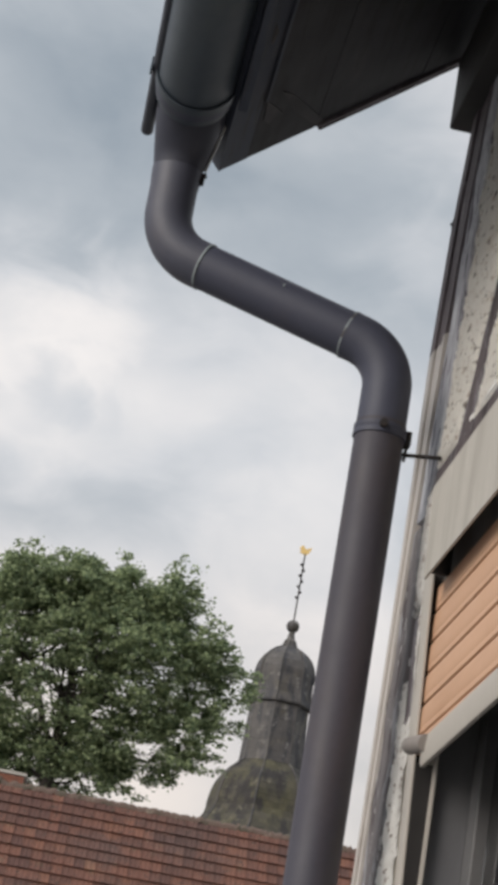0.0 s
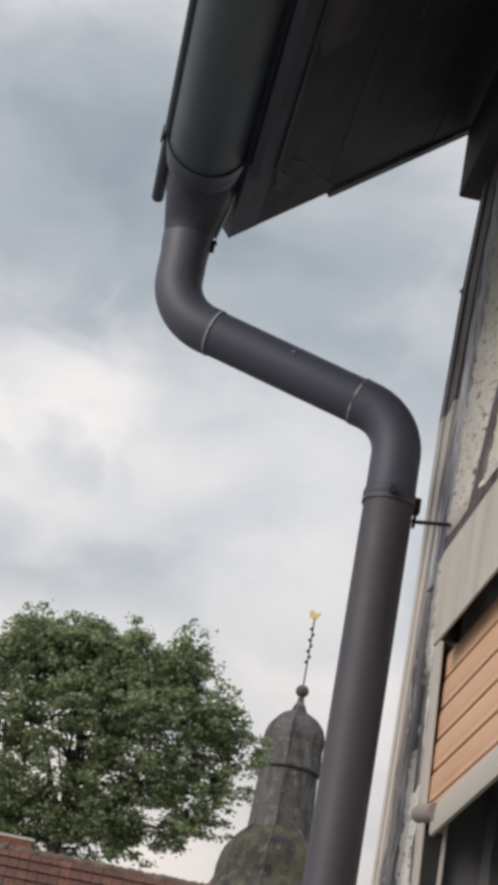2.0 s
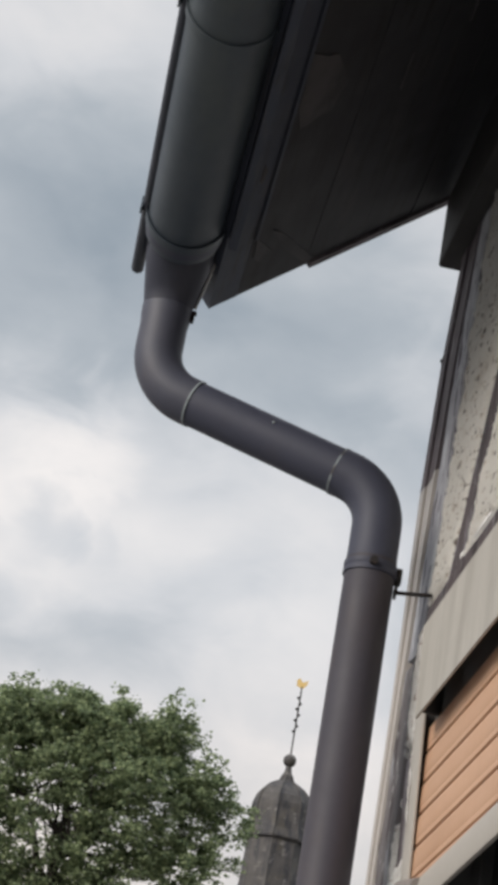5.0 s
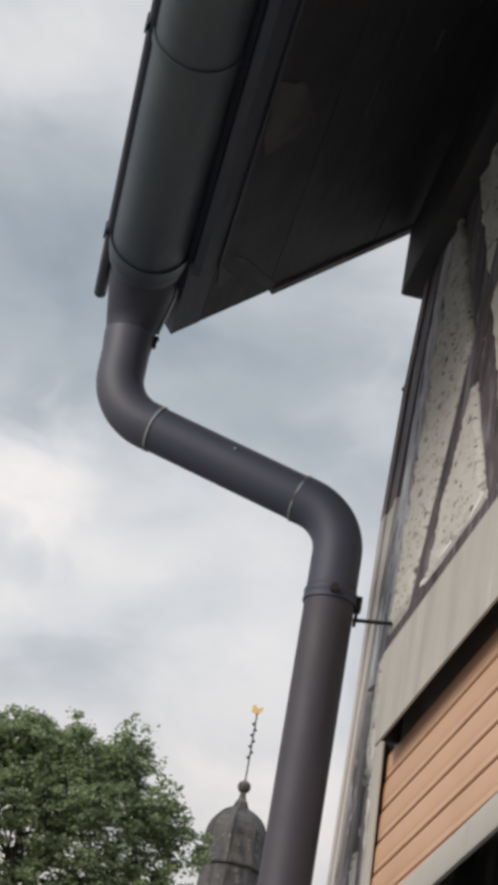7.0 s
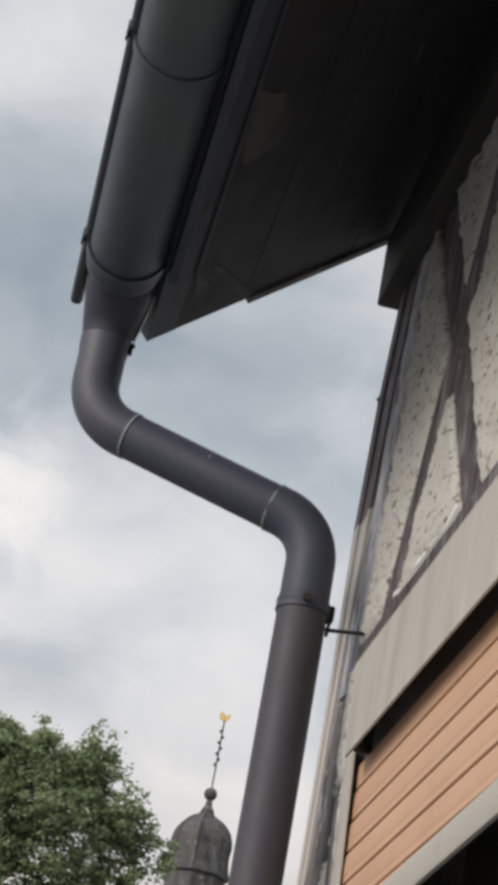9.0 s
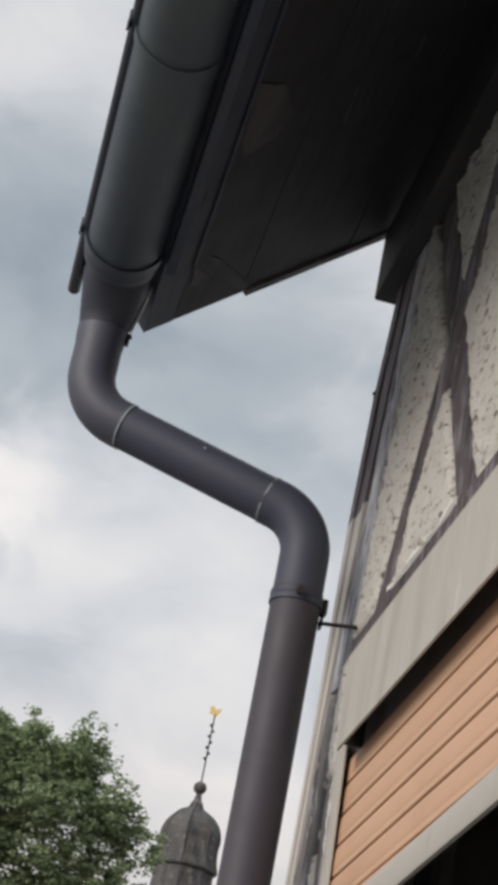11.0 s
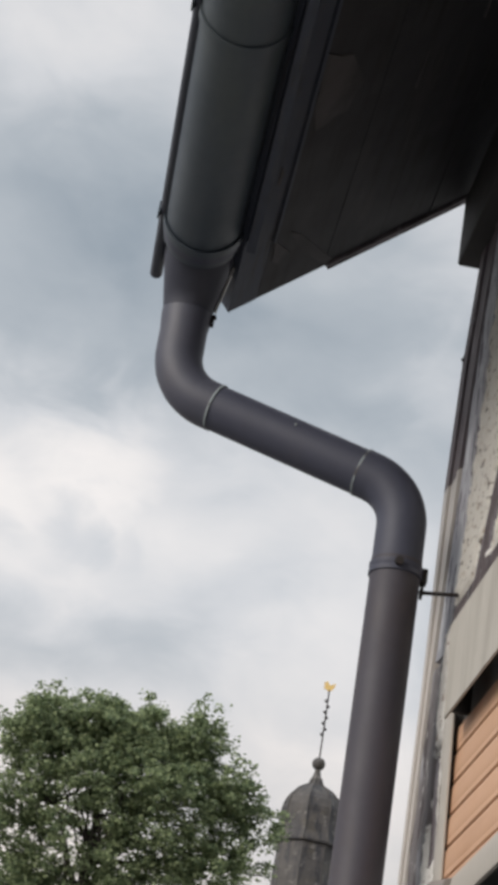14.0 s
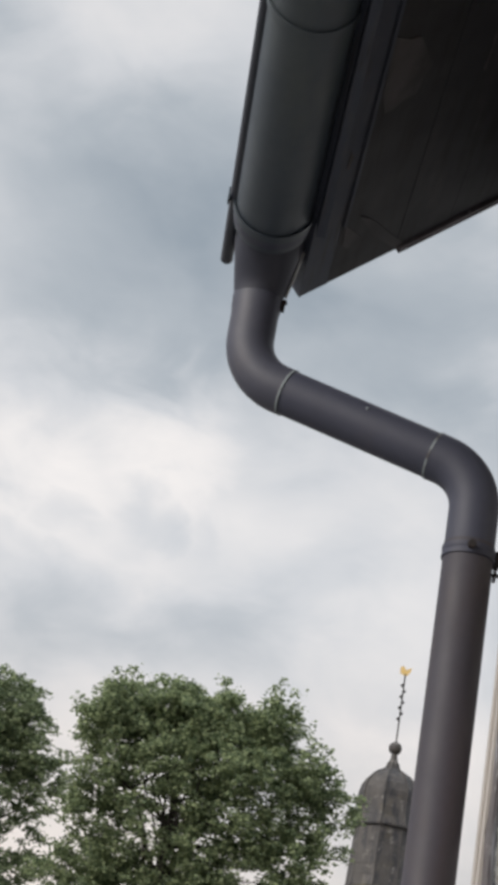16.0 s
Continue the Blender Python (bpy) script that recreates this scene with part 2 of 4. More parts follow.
# whiter copy of PLASTER: the light the window strip catches is in its colour
PLASTER_LIT = material("lit_pitted_plaster", (0.88, 0.87, 0.85), 0.92,
                         spots=(((0.72, 0.69, 0.65), 8, 0.56, 0.8, 6, (1, 0.5, 1)), ((0.34, 0.28, 0.25), 62, 0.57, 0.64, 4, (1, 0.5, 1))),
                         bump=((55, 0.6, 0.006, (1, 0.5, 1)), (160, 0.4, 0.003, ONE)))
WHITEWASH = material("fresh_smooth_plaster", (0.74, 0.73, 0.71), 0.9, spots=(((0.68, 0.66, 0.63), 9, 0.5, 0.75, 5, (1, 0.5, 1)),), bump=((70, 0.3, 0.003, ONE),))
TRIM_UPPER = material("purple_brown_trim", (0.135, 0.112, 0.122), 0.8,
                     spots=(((0.06, 0.047, 0.055), 9, 0.45, 0.68, 6, (1, 1, 0.2)), ((0.24, 0.22, 0.235), 22, 0.6, 0.7, 5, (1, 1, 0.3))), bump=((45, 0.5, 0.004, (2, 2, 0.3)),))
WALLPLASTER = material("plain_house_plaster", (0.55, 0.52, 0.47), 0.92, spots=(((0.42, 0.38, 0.33), 2.5, 0.45, 0.75, 6, ONE),), bump=((60, 0.6, 0.006, ONE),))
FLASH = material("beige_corner_trim", (0.47, 0.44, 0.415), 0.6, spots=(((0.22, 0.19, 0.17), 8, 0.55, 0.75, 5, (1, 1, 0.3)),), grain=(40, 0.08), bump=((30, 0.15, 0.002, ONE),))
BOX = material("grey_box_paint", (0.42, 0.40, 0.365), 0.7,
               spots=(((0.33, 0.31, 0.28), 6, 0.45, 0.75, 6, (1, 2.2, 0.25)), ((0.5, 0.48, 0.44), 14, 0.55, 0.75, 5, (1, 2, 0.3))),
               grain=(60, 0.05), bump=((70, 0.15, 0.002, ONE),))
RAIL = material("pale_grey_aluminium", (0.40, 0.372, 0.335), 0.5, spots=(((0.28, 0.27, 0.26), 12, 0.55, 0.75, 5, (1, 1, 0.3)),), grain=(60, 0.06))
SLAT = material("apricot_shutter_plastic", (0.56, 0.345, 0.225), 0.55, spots=(((0.50, 0.30, 0.19), 7, 0.45, 0.75, 5, (1, 0.4, 1)),), grain=(60, 0.05), vary=0.05)
# near-black that paints shade at the shutter box end and rail channel
DARK = material("shade_black", (0.018, 0.016, 0.016), 0.8, grain=(30, 0.2))
FRAME = material("grey_brown_window_frame", (0.12, 0.118, 0.12), 0.4, grain=(40, 0.15), bump=((40, 0.2, 0.002, ONE),))
REVEAL = material("grey_reveal_paint", (0.2, 0.2, 0.205), 0.35, spots=(((0.15, 0.15, 0.16), 3, 0.45, 0.7, 4, (1, 1, 0.4)),), grain=(40, 0.06))
ROOM = material("dim_room_paint", (0.4, 0.38, 0.35), 0.9, grain=(3, 0.1))
TILE_TONES = ((0.0, (0.107, 0.058, 0.049)), (0.14, (0.118, 0.061, 0.049)), (0.35, (0.129, 0.064, 0.049)), (0.62, (0.137, 0.066, 0.049)), (0.88, (0.15, 0.072, 0.051)), (0.985, (0.18, 0.096, 0.062)))
TILE_WEAR = (((0.094, 0.058, 0.051), 0.8, 0.48, 0.72, 5, ONE), ((0.162, 0.077, 0.052), 1.5, 0.56, 0.75, 5, ONE), ((0.108, 0.086, 0.058), 2.6, 0.60, 0.76, 5, ONE), ((0.045, 0.037, 0.034), 14, 0.56, 0.70, 4, ONE), ((0.23, 0.17, 0.13), 22, 0.63, 0.73, 4, ONE))
TILE = material("clay_roof_tile", (0.19, 0.08, 0.056), 0.9, spots=TILE_WEAR, palette=TILE_TONES, grain=(25, 0.2), vary=0.14, bump=((60, 0.3, 0.004, ONE),), spec=0.2, placed=True)
TILE_JOINED = material("clay_roof_tile_far", (0.19, 0.08, 0.056), 0.9, spots=TILE_WEAR, palette=TILE_TONES, grain=(25, 0.2), island=0.14, spec=0.2, placed=True)
PANE = material("dusty_glass", (0.16, 0.17, 0.175), 0.25, grain=(6, 0.2))
BRICK = material("old_brick", (0.22, 0.09, 0.06), 0.9, spots=(((0.13, 0.07, 0.055), 4, 0.45, 0.7, 5, ONE),), grain=(20, 0.2))
MORTAR = material("mossy_ridge_mortar", (0.115, 0.078, 0.062), 0.95, spots=(((0.2, 0.16, 0.125), 5, 0.56, 0.68, 5, ONE), ((0.07, 0.06, 0.042), 4, 0.48, 0.66, 5, ONE),), bump=((20, 0.6, 0.02, ONE),))
SLATE = material("weathered_slate", (0.070, 0.064, 0.061), 0.65,
                 spots=(((0.086, 0.074, 0.055), 0.9, 0.5, 0.68, 5, ONE), ((0.03, 0.029, 0.034), 2.0, 0.46, 0.62, 5, (1.6, 1.6, 0.4)), ((0.17, 0.16, 0.15), 3.4, 0.58, 0.7, 5, ONE)),
                 grain=(6, 0.3), island=0.3, bump=((12, 0.3, 0.02, ONE),))
MOSSY = material("mossy_slate", (0.058, 0.052, 0.038), 0.8,
                 spots=(((0.072, 0.066, 0.036), 0.9, 0.45, 0.66, 5, ONE), ((0.026, 0.023, 0.022), 1.6, 0.46, 0.62, 5, (1, 1, 0.5)), ((0.125, 0.115, 0.085), 3.6, 0.6, 0.72, 5, ONE)),
                 grain=(6, 0.3), island=0.3, bump=((12, 0.3, 0.02, ONE),))
GOLD = material("gilded_sheet", (0.88, 0.62, 0.25), 0.45, 0.6, grain=(8, 0.1))
STONE = material("tower_stone", (0.3, 0.27, 0.23), 0.9, spots=(((0.2, 0.18, 0.15), 1.5, 0.45, 0.7, 5, ONE),), bump=((6, 0.4, 0.02, ONE),))
BARK = material("bark", (0.034, 0.028, 0.024), 0.95, grain=(8, 0.3), bump=((10, 0.8, 0.03, (1, 1, 0.2)),))
ASPHALT = material("worn_paving", (0.15, 0.145, 0.138), 0.9, spots=(((0.2, 0.195, 0.185), 0.7, 0.45, 0.7, 6, ONE),), grain=(70, 0.3), bump=((120, 0.5, 0.004, ONE),))


def leaf_material(name, dark, light):
    m = bpy.data.materials.new(name)
    m.use_nodes = True
    nt = m.node_tree
    n, l = nt.nodes, nt.links
    bsdf = n["Principled BSDF"]
    bsdf.inputs["Roughness"].default_value = 0.8
    bsdf.inputs["Specular IOR Level"].default_value = 0.2
    g = n.new("ShaderNodeNewGeometry")
    ramp = n.new("ShaderNodeValToRGB")
    ramp.color_ramp.elements[0].color = (*dark, 1)
    ramp.color_ramp.elements[1].color = (*light, 1)
    l.new(g.outputs["Random Per Island"], ramp.inputs[0])
    l.new(ramp.outputs[0], bsdf.inputs["Base Color"])
    tr = n.new("ShaderNodeBsdfTranslucent")
    l.new(ramp.outputs[0], tr.inputs["Color"])
    mx = n.new("ShaderNodeMixShader")
    mx.inputs[0].default_value = 0.42
    l.new(bsdf.outputs[0], mx.inputs[1])
    l.new(tr.outputs[0], mx.inputs[2])
    l.new(mx.outputs[0], n["Material Output"].inputs[0])
    return m


LEAF = leaf_material("maple_leaves", (0.10, 0.142, 0.084), (0.40, 0.465, 0.26))
LEAF_COOL = leaf_material("lime_leaves", (0.096, 0.135, 0.082), (0.37, 0.43, 0.25))


def glass_material():
    m = bpy.data.materials.new("window_glass")
    m.use_nodes = True
    b = m.node_tree.nodes["Principled BSDF"]
    b.inputs["Transmission Weight"].default_value = 1.0
    b.inputs["Roughness"].default_value = 0.02
    b.inputs["IOR"].default_value = 1.45
    return m


GLASS = glass_material()


# ---------------------------------------------------------------- mesh helpers
def add_box(bm, x0, x1, y0, y1, z0, z1, bevel=0.0):
    vs = [bm.verts.new((x, y, z)) for x in (x0, x1) for y in (y0, y1) for z in (z0, z1)]
    fs = [bm.faces.new([vs[i] for i in q]) for q in ((0, 1, 3, 2), (4, 6, 7, 5), (0, 4, 5, 1), (2, 3, 7, 6), (0, 2, 6, 4), (1, 5, 7, 3))]
    if bevel:
        edges = list({e for f in fs for e in f.edges})
        bmesh.ops.bevel(bm, geom=edges, offset=bevel, segments=2, affect="EDGES", profile=0.5)
    return vs


def loft(bm, rings, closed=True, cap=False):
    """Faces between rings of points."""
    rows = [[bm.verts.new(p) for p in r] for r in rings]
    k = len(rows[0])
    for a, b in zip(rows, rows[1:]):
        for i in range(k if closed else k - 1):
            j = (i + 1) % k
            bm.faces.new((a[i], a[j], b[j], b[i]))
    if cap:
        bm.faces.new(rows[0][::-1])
        bm.faces.new(rows[-1])
    return rows


def tube(bm, path, radius, seg=32, cap=True):
    """A round tube along a list of points; radius may be a list."""
    pts = [Vector(p) for p in path]
    radii = radius if isinstance(radius, (list, tuple)) else [radius] * len(pts)
    side = None
    rings = []
    for i, p in enumerate(pts):
        d = (pts[min(i + 1, len(pts) - 1)] - pts[max(i - 1, 0)]).normalized()
        if side is None:
            side = d.orthogonal().normalized()
        side = (side - d * side.dot(d)).normalized()
        up = d.cross(side)
        rings.append([p + (side * math.cos(a) + up * math.sin(a)) * radii[i] for a in (2 * math.pi * k / seg for k in range(seg))])
    loft(bm, rings, True, cap)


def lathe(bm, profile, seg, cx=0.0, cy=0.0, turn=0.0, cap=True):
    rings = [[(cx + r * math.cos(turn + 2 * math.pi * k / seg), cy + r * math.sin(turn + 2 * math.pi * k / seg), z) for k in range(seg)] for r, z in profile]
    loft(bm, rings, True, cap)


def fillet(a, k, b, radius, steps=14):
    """Points of an arc of that radius that rounds the corner k between a and b."""
    a, k, b = Vector(a), Vector(k), Vector(b)
    u, v = (a - k).normalized(), (b - k).normalized()
    half = u.angle(v) / 2
    t = radius / math.tan(half)
    c = k + (u + v).normalized() * (radius / math.sin(half))
    p0, p1 = k + u * t - c, k + v * t - c
    ang = p0.angle(p1)
    return [c + (p0 * math.sin((1 - s) * ang) + p1 * math.sin(s * ang)) / math.sin(ang) for s in (i / steps for i in range(steps + 1))]


def mesh_of(name, bm, mat, smooth=False):
    me = bpy.data.meshes.new(name)
    bmesh.ops.recalc_face_normals(bm, faces=bm.faces)
    bm.to_mesh(me)
    bm.free()
    if smooth:
        for p in me.polygons:
            p.use_smooth = True
        if smooth != "all":
            me.set_sharp_from_angle(angle=radians(38))
    me.materials.append(mat)
    return me


def part(name, bm, mat, parent=None, label="", smooth=True):
    ob = new(name, mesh_of(name, bm, mat, smooth))
    if parent:
        ob.parent = parent
        ob.matrix_parent_inverse = Matrix.Translation(-parent.location)
    if label:
        ob["label"] = label
    return ob


def thing(name, label, category, at=(0, 0, 0), kind="", group=""):
    """An Empty that holds the parts of a thing, with its parts' world places kept."""
    ob = new(name)
    ob.empty_display_size = 0.1
    ob.location = at
    tagged(ob, label, category, group, kind)
    return ob


def boxes(*dims, bevel=0.0):
    bm = bmesh.new()
    for d in dims:
        add_box(bm, *d, bevel=bevel)
    return bm


# ---------------------------------------------------------------- ground
bm = bmesh.new()
bmesh.ops.create_grid(bm, x_segments=40, y_segments=40, size=1500)
ground = part("ground", bm, ASPHALT, smooth=False)
tagged(ground, "worn grey paved yard reaching out to the horizon", "ground", kind="structure")

# ---------------------------------------------------------------- the half-timbered house
XW = 0.685            # face of the timbers of the front wall
Y_END, Y_NEAR = 3.90, -2.6
X_FAR = 7.2
Z_PLATE = 3.95
WIN_Y0, WIN_Y1, WIN_Z0, WIN_Z1 = 1.55, 3.53, 1.15, 2.98

wall_front = part("wall_front", boxes(
    (0.70, 0.98, WIN_Y1, Y_END - 0.28, 0, Z_PLATE + 0.1),
    (0.70, 0.98, Y_NEAR, WIN_Y0, 0, Z_PLATE + 0.1),
    (0.70, 0.98, WIN_Y0, WIN_Y1, 0, WIN_Z0),
    (0.70, 0.98, WIN_Y0, WIN_Y1, WIN_Z1, Z_PLATE + 0.1)), WALLPLASTER, smooth=False)
tagged(wall_front, "cream plastered half-timbered house wall with a window opening", "wall", kind="structure")


def gable(y0, y1):
    bm = bmesh.new()
    ridge_x = (0.70 + X_FAR) / 2
    pts = [(0.70, 0), (X_FAR, 0), (X_FAR, 4.12), (ridge_x, 4.12 + (ridge_x - 0.70) * 0.835), (0.70, 4.12)]
    loft(bm, [[(x, y0, z) for x, z in pts], [(x, y1, z) for x, z in pts]], True, True)
    return bm


for nm, ys in (("wall_gable_far", (Y_END - 0.28, Y_END)), ("wall_gable_near", (Y_NEAR - 0.28, Y_NEAR))):
    tagged(part(nm, gable(*ys), WALLPLASTER, smooth=False), "plain plastered gable wall of the house", "wall", kind="structure")
tagged(part("wall_back", boxes((X_FAR - 0.28, X_FAR, Y_NEAR, Y_END - 0.28, 0, 4.1)), WALLPLASTER, smooth=False), "plain plastered rear wall", "wall", kind="structure")
tagged(part("floor", boxes((0.98, X_FAR - 0.28, Y_NEAR, Y_END - 0.28, 0.02, 0.4)), ROOM, smooth=False), "dim raised floor inside the house", "floor", kind="structure")
tagged(part("ceiling", boxes((0.98, X_FAR - 0.28, Y_NEAR, Y_END - 0.28, 3.2, 3.3)), ROOM, smooth=False), "dim flat room ceiling", "ceiling", kind="structure")


# timbers of the front wall: (y, z) of both ends and the width
def beam(y0, z0, y1, z1, width, x0=XW, x1=0.72, wobble=0.004, seed=0):
    bm = bmesh.new()
    a, b = Vector((0, y0, z0)), Vector((0, y1, z1))
    d = (b - a).normalized()
    s = Vector((0, -d.z, d.y))
    steps = max(4, int((b - a).length / 0.04))
    rings = []
    for i in range(steps + 1):
        p = a.lerp(b, i / steps)
        w0 = width / 2 + wobble * noise.noise((seed, i * 0.31, 1.7))
        w1 = width / 2 + wobble * noise.noise((seed, i * 0.31, 9.1))
        dx = 0.3 * wobble * noise.noise((seed, i * 0.4, 4.2))
        l, r = p + s * w0, p - s * w1
        e = 0.006
        rings.append([(x1, l.y, l.z), (x0 + dx + e, l.y, l.z), (x0 + dx, l.y - s.y * e, l.z - s.z * e),
                      (x0 + dx, r.y + s.y * e, r.z + s.z * e), (x0 + dx + e, r.y, r.z), (x1, r.y, r.z)])
    loft(bm, rings, True, True)
    return bm


frame_wood = thing("timber_frame", "weathered dark timber frame with crossed braces in the house wall", "timber frame", (XW, 3.0, 2.5), kind="structure")
# end post leans a little
CORNER = (3.862, 1.6, 3.79, 2.95, 0.15)
part("corner_post", beam(*CORNER, wobble=0.012, seed=1), GREYWOOD, frame_wood, "weathered grey-brown corner post")
UPPER = (3.785, 2.96, 3.65, Z_PLATE, 0.125)
part("corner_post", beam(*UPPER, x0=XW - 0.002, seed=21), FLAKE, frame_wood, "corner post with flaking blue-grey paint")
BRACES = (
    (3.500, 2.99, 2.86, 4.05, 0.105),      # rises towards the near side
    (2.895, 2.99, 3.465, 3.96, 0.105),      # rises towards the corner
)
part("brace", beam(*BRACES[0], seed=2), TIMBER, frame_wood)
part("brace", beam(*BRACES[1], x0=XW + 0.004, seed=3), TIMBER, frame_wood)
POSTS = ((2.645, 2.99, 2.715, 4.0, 0.112), (1.55, 2.99, 1.55, 4.0, 0.13), (0.3, 0.3, 0.3, 4.0, 0.13), (-1.2, 0.3, -1.2, 4.0, 0.13))
for k, p in enumerate(POSTS):
    part("post", beam(*p, x0=XW + 0.001 * k, seed=5 + k), TIMBER, frame_wood)
part("rail", beam(3.69, 3.008, Y_NEAR, 3.008, 0.06, x0=XW - 0.003, seed=11), TIMBER, frame_wood)
part("wedge", beam(3.655, 2.50, 3.69, 2.73, 0.075, x0=XW + 0.003, wobble=0.014, seed=12), TIMBER, frame_wood)

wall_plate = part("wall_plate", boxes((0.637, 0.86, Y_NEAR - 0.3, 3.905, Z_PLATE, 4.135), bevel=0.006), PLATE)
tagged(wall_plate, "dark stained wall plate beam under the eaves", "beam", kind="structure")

# corner trim, drawn in towards the top with the old post
TRIM_EDGES = ((0.05, 4.0, 3.94), (2.45, 3.955, 3.876), (2.90, 3.945, 3.862), (3.40, 3.956, 3.796), (3.70, 3.917, 3.730), (3.949, 3.838, 3.655))


def trim_strip(bm, z0, z1, f0, f1, x0, x1):
    """A strip of the trim between two heights; f runs from its free edge (0) to the post (1)."""
    levels = [z0] + [z for z, _, _ in TRIM_EDGES if z0 < z < z1] + [z1]
    rings = []
    for z in levels:
        far = float(np.interp(z, [e[0] for e in TRIM_EDGES], [e[1] for e in TRIM_EDGES]))
        near = float(np.interp(z, [e[0] for e in TRIM_EDGES], [e[2] for e in TRIM_EDGES]))
        a, b = far + (near - far) * f0, far + (near - far) * f1
        rings.append([(x0, a, z), (x1, a, z), (x1, b, z), (x0, b, z)])
    loft(bm, rings, True, True)


# two lengths: beige below, darker purple-brown above
for nm, z0, z1, mt, lb in (("corner_trim", 0.05, 3.40, FLASH, "pale beige metal trim strip on the house corner"), ("corner_batten", 3.402, 3.949, TRIM_UPPER, "darker purple-brown upper length of the corner trim")):
    bm = bmesh.new()
    trim_strip(bm, z0, z1, 0.0, 0.93, 0.6835, 0.70)
    trim_strip(bm, z0, z1, 0.0, 0.30, 0.6785, 0.683)
    trim_strip(bm, z0, z1, 0.78, 0.90, 0.680, 0.683)
    tagged(part(nm, bm, mt, smooth=False), lb, "trim", kind="structure")
hook = bmesh.new()
tube(hook, [(0.6835, 3.905, 3.715), (0.6755, 3.912, 3.715)], 0.004, 8)
add_box(hook, 0.678, 0.6835, 3.90, 3.918, 3.703, 3.728, 0.002)
tagged(part("wall_hook", hook, IRON), "small rusty iron hook on the corner trim", "hook")

# plaster between the timbers, ragged where it laps them
def seg_dist(y, z, b):
    y0, z0, y1, z1, w = b
    dy, dz = y1 - y0, z1 - z0
    t = max(0, min(1, ((y - y0) * dy + (z - z0) * dz) / (dy * dy + dz * dz)))
    return math.hypot(y - y0 - t * dy, z - z0 - t * dz) - w / 2


def plaster_sheet(y0, y1, z0, z1, beams, step, name, lap=0.006, proud=0.004, lean=0.0, mat=None):
    bm = bmesh.new()
    ny, nz = int((y1 - y0) / step), int((z1 - z0) / step)
    grid = {}

    def inside(y, z):
        d = min(seg_dist(y, z, b) for b in beams)
        return d - lap * (0.2 + 1.5 * noise.noise((y * 14, z * 32, 3.0)))

    def point(i, j):
        if (i, j) not in grid:
            y, z = y0 + i * step, z0 + j * step
            d = inside(y, z)
            v = Vector((y, z, 0.0))
            x = XW - proud + lean * (2.7 - z) + 0.004 * noise.noise(v * 9) + 0.004 * noise.noise(v * 28) + 0.002 * noise.noise(v * 75)
            pit = noise.noise(Vector((y * 24, z * 44, 1.0)))
            x += 0.008 * max(0, pit - 0.38) / 0.3
            x += 0.012 * max(0.0, 1 - d / 0.014)
            grid[(i, j)] = bm.verts.new((x, y + 0.4 * step * noise.noise(v * 60), z))
        return grid[(i, j)]

    for i in range(ny):
        for j in range(nz):
            if inside(y0 + (i + 0.5) * step, z0 + (j + 0.5) * step) > 0:
                bm.faces.new((point(i, j), point(i + 1, j), point(i + 1, j + 1), point(i, j + 1)))
    bmesh.ops.solidify(bm, geom=bm.faces[:], thickness=-0.004)
    return part(name, bm, mat or PLASTER, smooth="all")


FRAME_BEAMS = BRACES + POSTS[:2] + (UPPER, (3.87, 3.0, 3.74, Z_PLATE, 0.14), (3.69, 3.008, Y_NEAR, 3.008, 0.06))
plaster_upper = plaster_sheet(1.62, 3.70, 3.03, 3.96, FRAME_BEAMS, 0.009, "plaster_infill")
tagged(plaster_upper, "rough pitted cream plaster between the timbers", "plaster", kind="structure")
# strip beside the window, brightened by its paler plaster colour
plaster_side = plaster_sheet(3.585, 3.775, 1.7, 2.98, (CORNER, (3.655, 2.55, 3.69, 2.70, 0.08)), 0.009, "plaster_infill", 0.012, 0.007, 0.02, PLASTER_LIT)
tagged(plaster_side, "rough cream plaster strip beside the window", "plaster", kind="structure")

# smooth white mortar run along the foot of each panel
for k, (y0, y1) in enumerate(((3.43, 2.985), (2.83, 2.715), (2.58, 1.63))):
    tagged(part("plaster_fillet", beam(y0, 3.052, y1, 3.052, 0.024, x0=XW - 0.0025, x1=0.70, wobble=0.016, seed=40 + k), WHITEWASH), "smooth white mortar fillet along the timber rail", "plaster", kind="structure")

# ---------------------------------------------------------------- roof of the house
SL = radians(39.9)
CS, SN = math.cos(SL), math.sin(SL)
EX, EZ = 0.14, 3.727           # lower edge of the underside at the verge
RIDGE_X = 3.95


def slope_box(bm, s0, s1, y0, y1, n0, n1, right=False):
    """A board on the slope: s along it from the eaves, n off the underside."""
    vs = add_box(bm, s0, s1, y0, y1, n0, n1)
    for v in vs:
        s, n_ = v.co.x, v.co.z
        x = EX + s * CS - n_ * SN
        v.co.x = 2 * RIDGE_X - x if right else x
        v.co.z = EZ + s * SN + n_ * CS
    return vs


S_RIDGE = (RIDGE_X - EX) / CS
roof = thing("house_roof", "steep house roof with dark stained boarded eaves", "roof", (RIDGE_X, 0.6, 4.1), kind="structure")
bm = bmesh.new()
slope_box(bm, 0.0, S_RIDGE, Y_NEAR - 0.4, 3.918, 0.024, 0.06)
slope_box(bm, 0.0, S_RIDGE + 0.06, Y_NEAR - 0.4, 3.918, 0.024, 0.06, True)
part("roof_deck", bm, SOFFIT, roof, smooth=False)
rnd = random.Random(4)
s = 0.0
